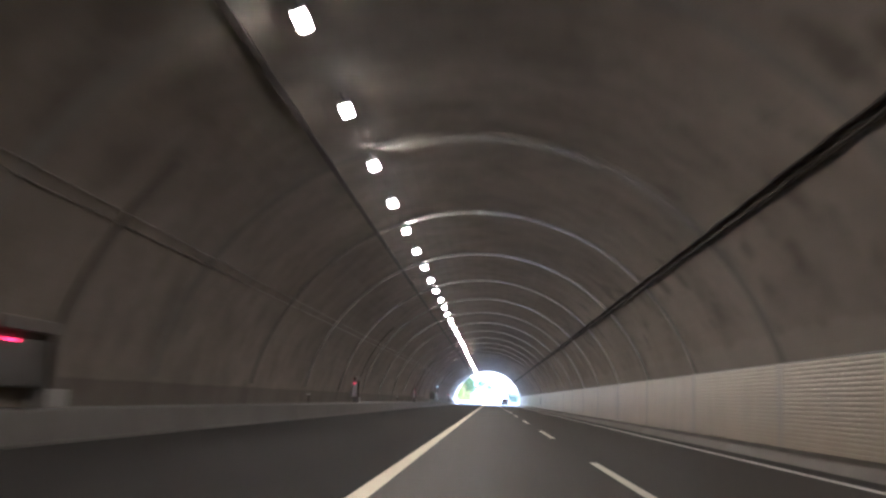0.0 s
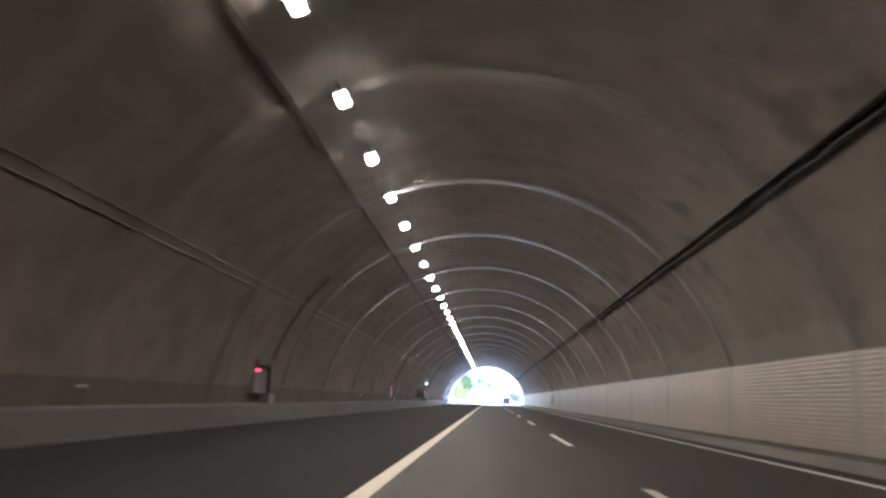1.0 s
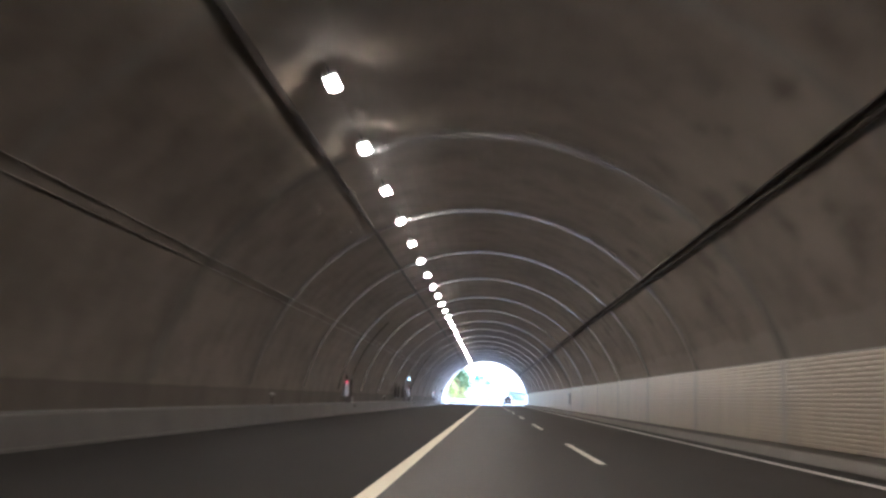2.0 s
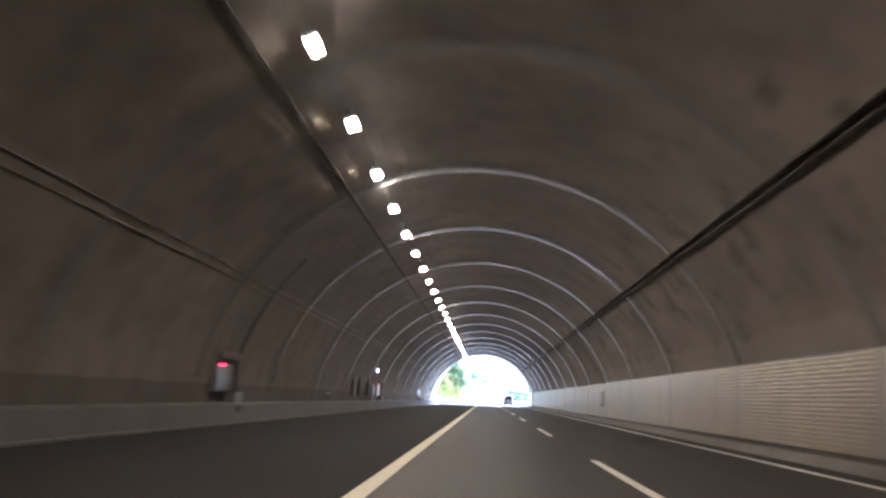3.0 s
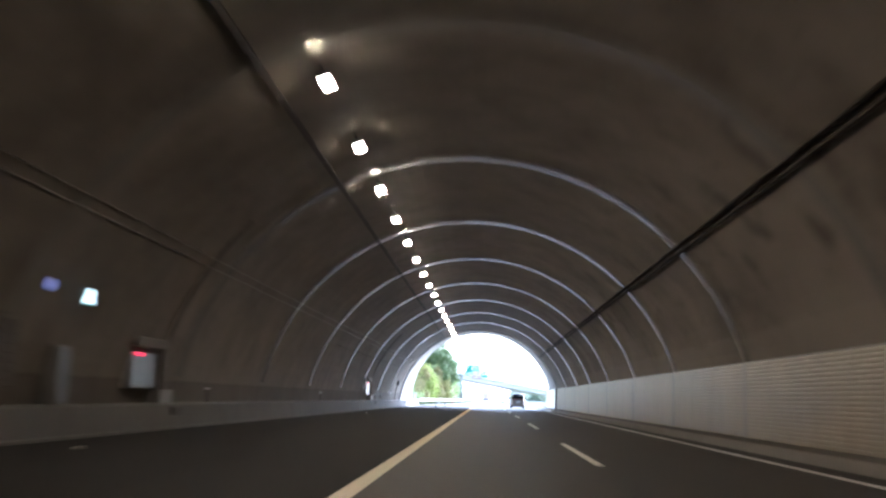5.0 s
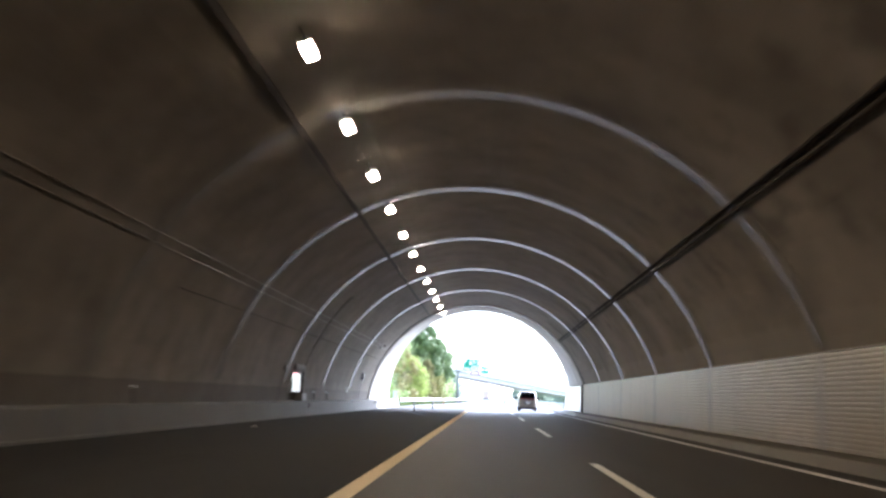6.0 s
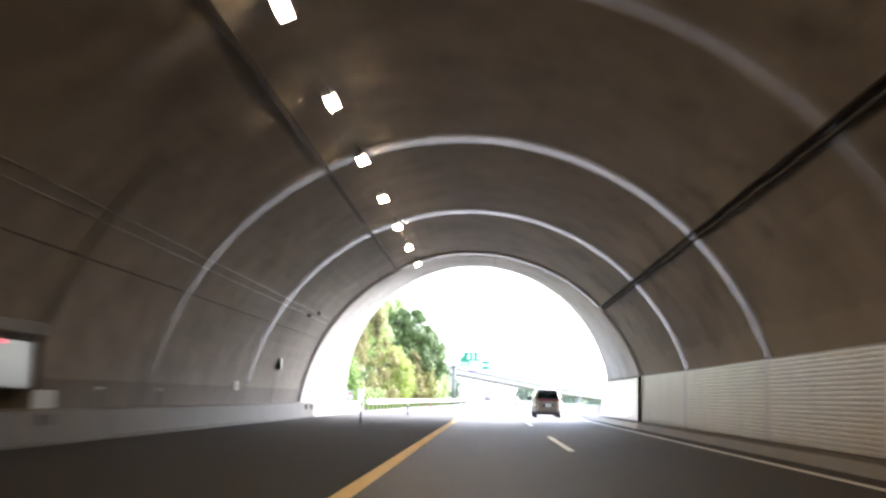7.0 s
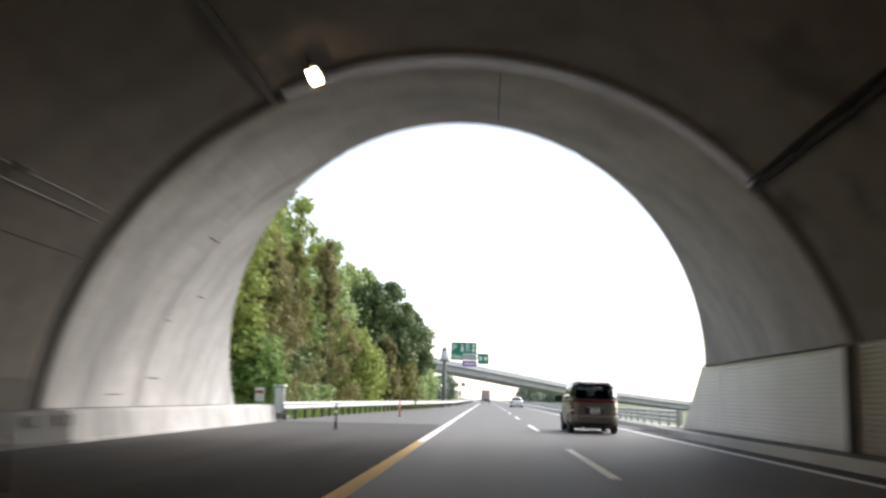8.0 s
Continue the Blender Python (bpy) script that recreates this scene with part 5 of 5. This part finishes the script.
def minivan(at):
    ob = empty("minivan", at, "silver-grey minivan with dark tinted windows on the road", "minivan")
    # z, half width, rear, front
    L = [(0.24, 0.74, 0.2, 4.5), (0.30, 0.82, 0.04, 4.66), (0.42, 0.86, 0.0, 4.72), (0.62, 0.875, 0.03, 4.72), (0.9, 0.875, 0.06, 4.55), (1.05, 0.86, 0.09, 4.05),
         (1.3, 0.84, 0.12, 3.7), (1.55, 0.79, 0.17, 3.3), (1.7, 0.735, 0.23, 3.0), (1.77, 0.66, 0.36, 2.8), (1.8, 0.52, 0.6, 2.5)]
    holes = [("rear", -0.87, 0.87, 1.18, 1.7), ("front", -0.87, 0.87, 1.1, 1.6), ("side", 0.07, 0.31, 1.16, 1.6), ("side", 0.38, 0.56, 1.16, 1.58), ("side", 0.63, 0.79, 1.16, 1.54)]
    part("body", shell_bm(L, holes=holes), M_SILVER, ob, smooth=True)
    part("rear_window", patch_bm(L, 1.185, 1.69, "rear", -0.855, 0.855), M_PRIVACY, ob, "dark tinted glass", True)
    for f0, f1, z0, z1 in ((-0.985, -0.856, 1.14, 1.755), (0.856, 0.985, 1.14, 1.755), (-0.856, 0.856, 1.14, 1.184), (-0.856, 0.856, 1.691, 1.755)):
        part("window_border", patch_bm(L, z0, z1, "rear", f0, f1), M_GLASS, ob, "black glass border", True)
    part("windscreen", patch_bm(L, 1.08, 1.74, "front", -0.94, 0.94), M_WINDSCREEN, ob, "clear windscreen", True)
    part("cabin_floor", box_bm([(-0.76, 0.76, 0.3, 3.7, 0.42, 0.5)], 0.01), M_SEAT, ob)
    part("dashboard", box_bm([(-0.76, 0.76, 3.15, 3.6, 0.75, 1.12)], 0.06), M_BLACK, ob)
    part("steering_wheel", tube_bm([(0.36 + 0.19 * math.cos(a), 3.08 - 0.06 * math.sin(a), 1.06 + 0.17 * math.sin(a)) for a in np.linspace(0, math.tau, 17)], 0.018, 6), M_BLACK, ob, smooth=True)
    for y in (0.75, 1.65, 2.55):
        for x in (-0.38, 0.38):
            seat = part("seat", box_bm([(x - 0.25, x + 0.25, y, y + 0.5, 0.5, 0.86)], 0.06), M_SEAT, ob)
            part("backrest", box_bm([(x - 0.24, x + 0.24, y - 0.1, y + 0.06, 0.8, 1.3)], 0.05), M_SEAT, seat)
            part("headrest", box_bm([(x - 0.13, x + 0.13, y - 0.1, y + 0.0, 1.31, 1.46)], 0.04), M_SEAT, seat)
    part("reflector_band", patch_bm(L, 1.05, 1.135, "rear", -0.985, 0.985, 0.012), M_TAIL, ob, "red reflector band", True)
    part("tailgate_lip", patch_bm(L, 0.93, 0.955, "rear", -0.85, 0.85, 0.02), M_SILVER, ob, smooth=True)
    for s in (-1, 1):
        side = "right" if s > 0 else "left"
        part("tail_lamp", patch_bm(L, 0.62, 0.76, "rear", s * 0.84, s * 0.985, 0.014), M_TAIL, ob, "red tail lamp", True)
        part("tail_lamp", patch_bm(L, 0.76, 0.80, "rear", s * 0.84, s * 0.985, 0.014), M_CLEARLENS, ob, "clear lamp lens", True)
        part("tail_lamp", patch_bm(L, 0.80, 0.92, "rear", s * 0.84, s * 0.985, 0.014), M_TAIL, ob, "red tail lamp", True)
        part("quarter_window", patch_bm(L, 1.12, 1.64, side, 0.05, 0.33), M_PRIVACY, ob, "dark tinted glass", True)
        part("side_window", patch_bm(L, 1.12, 1.62, side, 0.36, 0.58), M_PRIVACY, ob, "dark tinted glass", True)
        part("front_window", patch_bm(L, 1.12, 1.58, side, 0.61, 0.8), M_WINDSCREEN, ob, "dark tinted glass", True)
        part("waist_moulding", patch_bm(L, 0.9, 0.925, side, 0.05, 0.95, 0.015), M_RIM, ob, "thin bright moulding", True)
        m = box_bm([(s * 0.9, s * 1.17, 3.25, 3.4, 1.06, 1.29)], 0.035)
        part("mirror", m, M_BLACK, ob, "dark door mirror")
        part("wheel_arch", tube_bm([(s * 0.855, 0.95 + 0.37 * math.cos(t), 0.31 + 0.37 * math.sin(t)) for t in np.linspace(0, math.pi, 12)], 0.035, 6), M_BLACK, ob)
        part("wheel_arch", tube_bm([(s * 0.855, 3.75 + 0.37 * math.cos(t), 0.31 + 0.37 * math.sin(t)) for t in np.linspace(0, math.pi, 12)], 0.035, 6), M_BLACK, ob)
        wheel(ob, s * 0.77, 0.95, 0.325, 0.21)
        wheel(ob, s * 0.77, 3.75, 0.325, 0.21)
    part("bumper", patch_bm(L, 0.36, 0.6, "rear", -0.98, 0.98, 0.045), M_SILVER, ob, smooth=True)
    part("bumper_skirt", patch_bm(L, 0.25, 0.35, "rear", -0.95, 0.95, 0.02), M_BLACK, ob, "dark lower skirt", True)
    pl = part("number_plate", box_bm([(-0.17, 0.17, 0.0, 0.05, 0.68, 0.85)], 0.005), M_PLATE, ob, "white number plate")
    part("bar", box_bm([(-0.13, 0.13, 0.0, 0.006, 0.71, 0.75)]), M_SOOTY, pl, "grey bar")
    part("bar", box_bm([(-0.08, 0.08, 0.0, 0.006, 0.795, 0.825)]), M_TRAY, pl, "grey bar")
    part("plate_recess", box_bm([(-0.34, 0.27, 0.035, 0.07, 0.66, 0.87)], 0.01), M_BLACK, ob, "dark recess round the plate")
    part("exhaust_pipe", tube_bm([(-0.42, 0.1, 0.22), (-0.42, -0.02, 0.21)], 0.035, 10), M_RIM, ob, smooth=True)
    part("garnish", box_bm([(-0.3, 0.3, 0.03, 0.07, 0.87, 0.9)], 0.008), M_RIM, ob, "bright garnish")
    part("underside", box_bm([(-0.7, 0.7, 0.3, 4.4, 0.17, 0.26)], 0.02), M_BLACK, ob)
    return ob


van = minivan((3.58, 32.9, 0))
van.scale = (0.95, 1.0, 0.99)


def saloon(at):
    ob = empty("saloon_car", at, "white saloon car driving lane ahead on the road", "car")
    L = [(0.22, 0.74, 0.15, 4.2), (0.3, 0.82, 0.02, 4.35), (0.5, 0.85, 0.0, 4.4), (0.75, 0.85, 0.03, 4.3), (0.92, 0.82, 0.1, 4.0), (0.96, 0.78, 0.4, 3.1),
         (1.15, 0.7, 0.62, 2.75), (1.35, 0.62, 0.9, 2.4), (1.43, 0.55, 1.1, 2.2), (1.46, 0.4, 1.3, 2.0)]
    part("body", shell_bm(L), M_WHITEPAINT, ob, smooth=True)
    part("rear_window", patch_bm(L, 1.0, 1.36, "rear", -0.88, 0.88, 0.01), M_GLASS, ob, "dark glass", True)
    for s in (-1, 1):
        part("tail_lamp", patch_bm(L, 0.66, 0.84, "rear", s * 0.62, s * 0.97, 0.012), M_TAIL, ob, "red tail lamp", True)
        part("side_window", patch_bm(L, 1.0, 1.34, "right" if s > 0 else "left", 0.15, 0.85, 0.01), M_GLASS, ob, "dark glass", True)
        wheel(ob, s * 0.75, 0.85, 0.3, 0.19)
        wheel(ob, s * 0.75, 3.45, 0.3, 0.19)
        part("mirror", box_bm([(s * 0.84, s * 1.0, 2.75, 2.87, 0.92, 1.05)], 0.03), M_WHITEPAINT, ob)
    part("bumper", patch_bm(L, 0.3, 0.52, "rear", -0.97, 0.97, 0.03), M_WHITEPAINT, ob, smooth=True)
    part("number_plate", box_bm([(-0.17, 0.17, -0.01, 0.02, 0.62, 0.78)], 0.005), M_PLATE, ob)
    part("underside", box_bm([(-0.7, 0.7, 0.3, 4.1, 0.16, 0.24)], 0.02), M_BLACK, ob)
    return ob


saloon((4.0, 132.0, 0))


def lorry(at):
    ob = empty("lorry", at, "distant red-brown box lorry on the road", "lorry")
    part("cargo_box", box_bm([(-1.15, 1.15, 0, 6.5, 1.0, 3.4)], 0.04), M_TRUCK, ob)
    part("cab", box_bm([(-1.1, 1.1, 6.7, 8.4, 0.7, 2.7)], 0.15), M_WHITE, ob)
    part("chassis", box_bm([(-0.5, 0.5, 0.1, 8.0, 0.6, 0.98)], 0.02), M_BLACK, ob)
    for s in (-1, 1):
        part("tail_lamp", box_bm([(s * 0.75, s * 1.05, -0.04, 0.02, 0.75, 0.9)], 0.01), M_TAIL, ob, "red tail lamp")
        for y in (1.2, 7.4):
            wheel(ob, s * 0.95, y, 0.48, 0.28)
    part("bumper", box_bm([(-1.1, 1.1, 0.0, 0.12, 0.45, 0.6)], 0.02), M_TRAY, ob)
    return ob


lorry((-0.3, 250.0, 0))
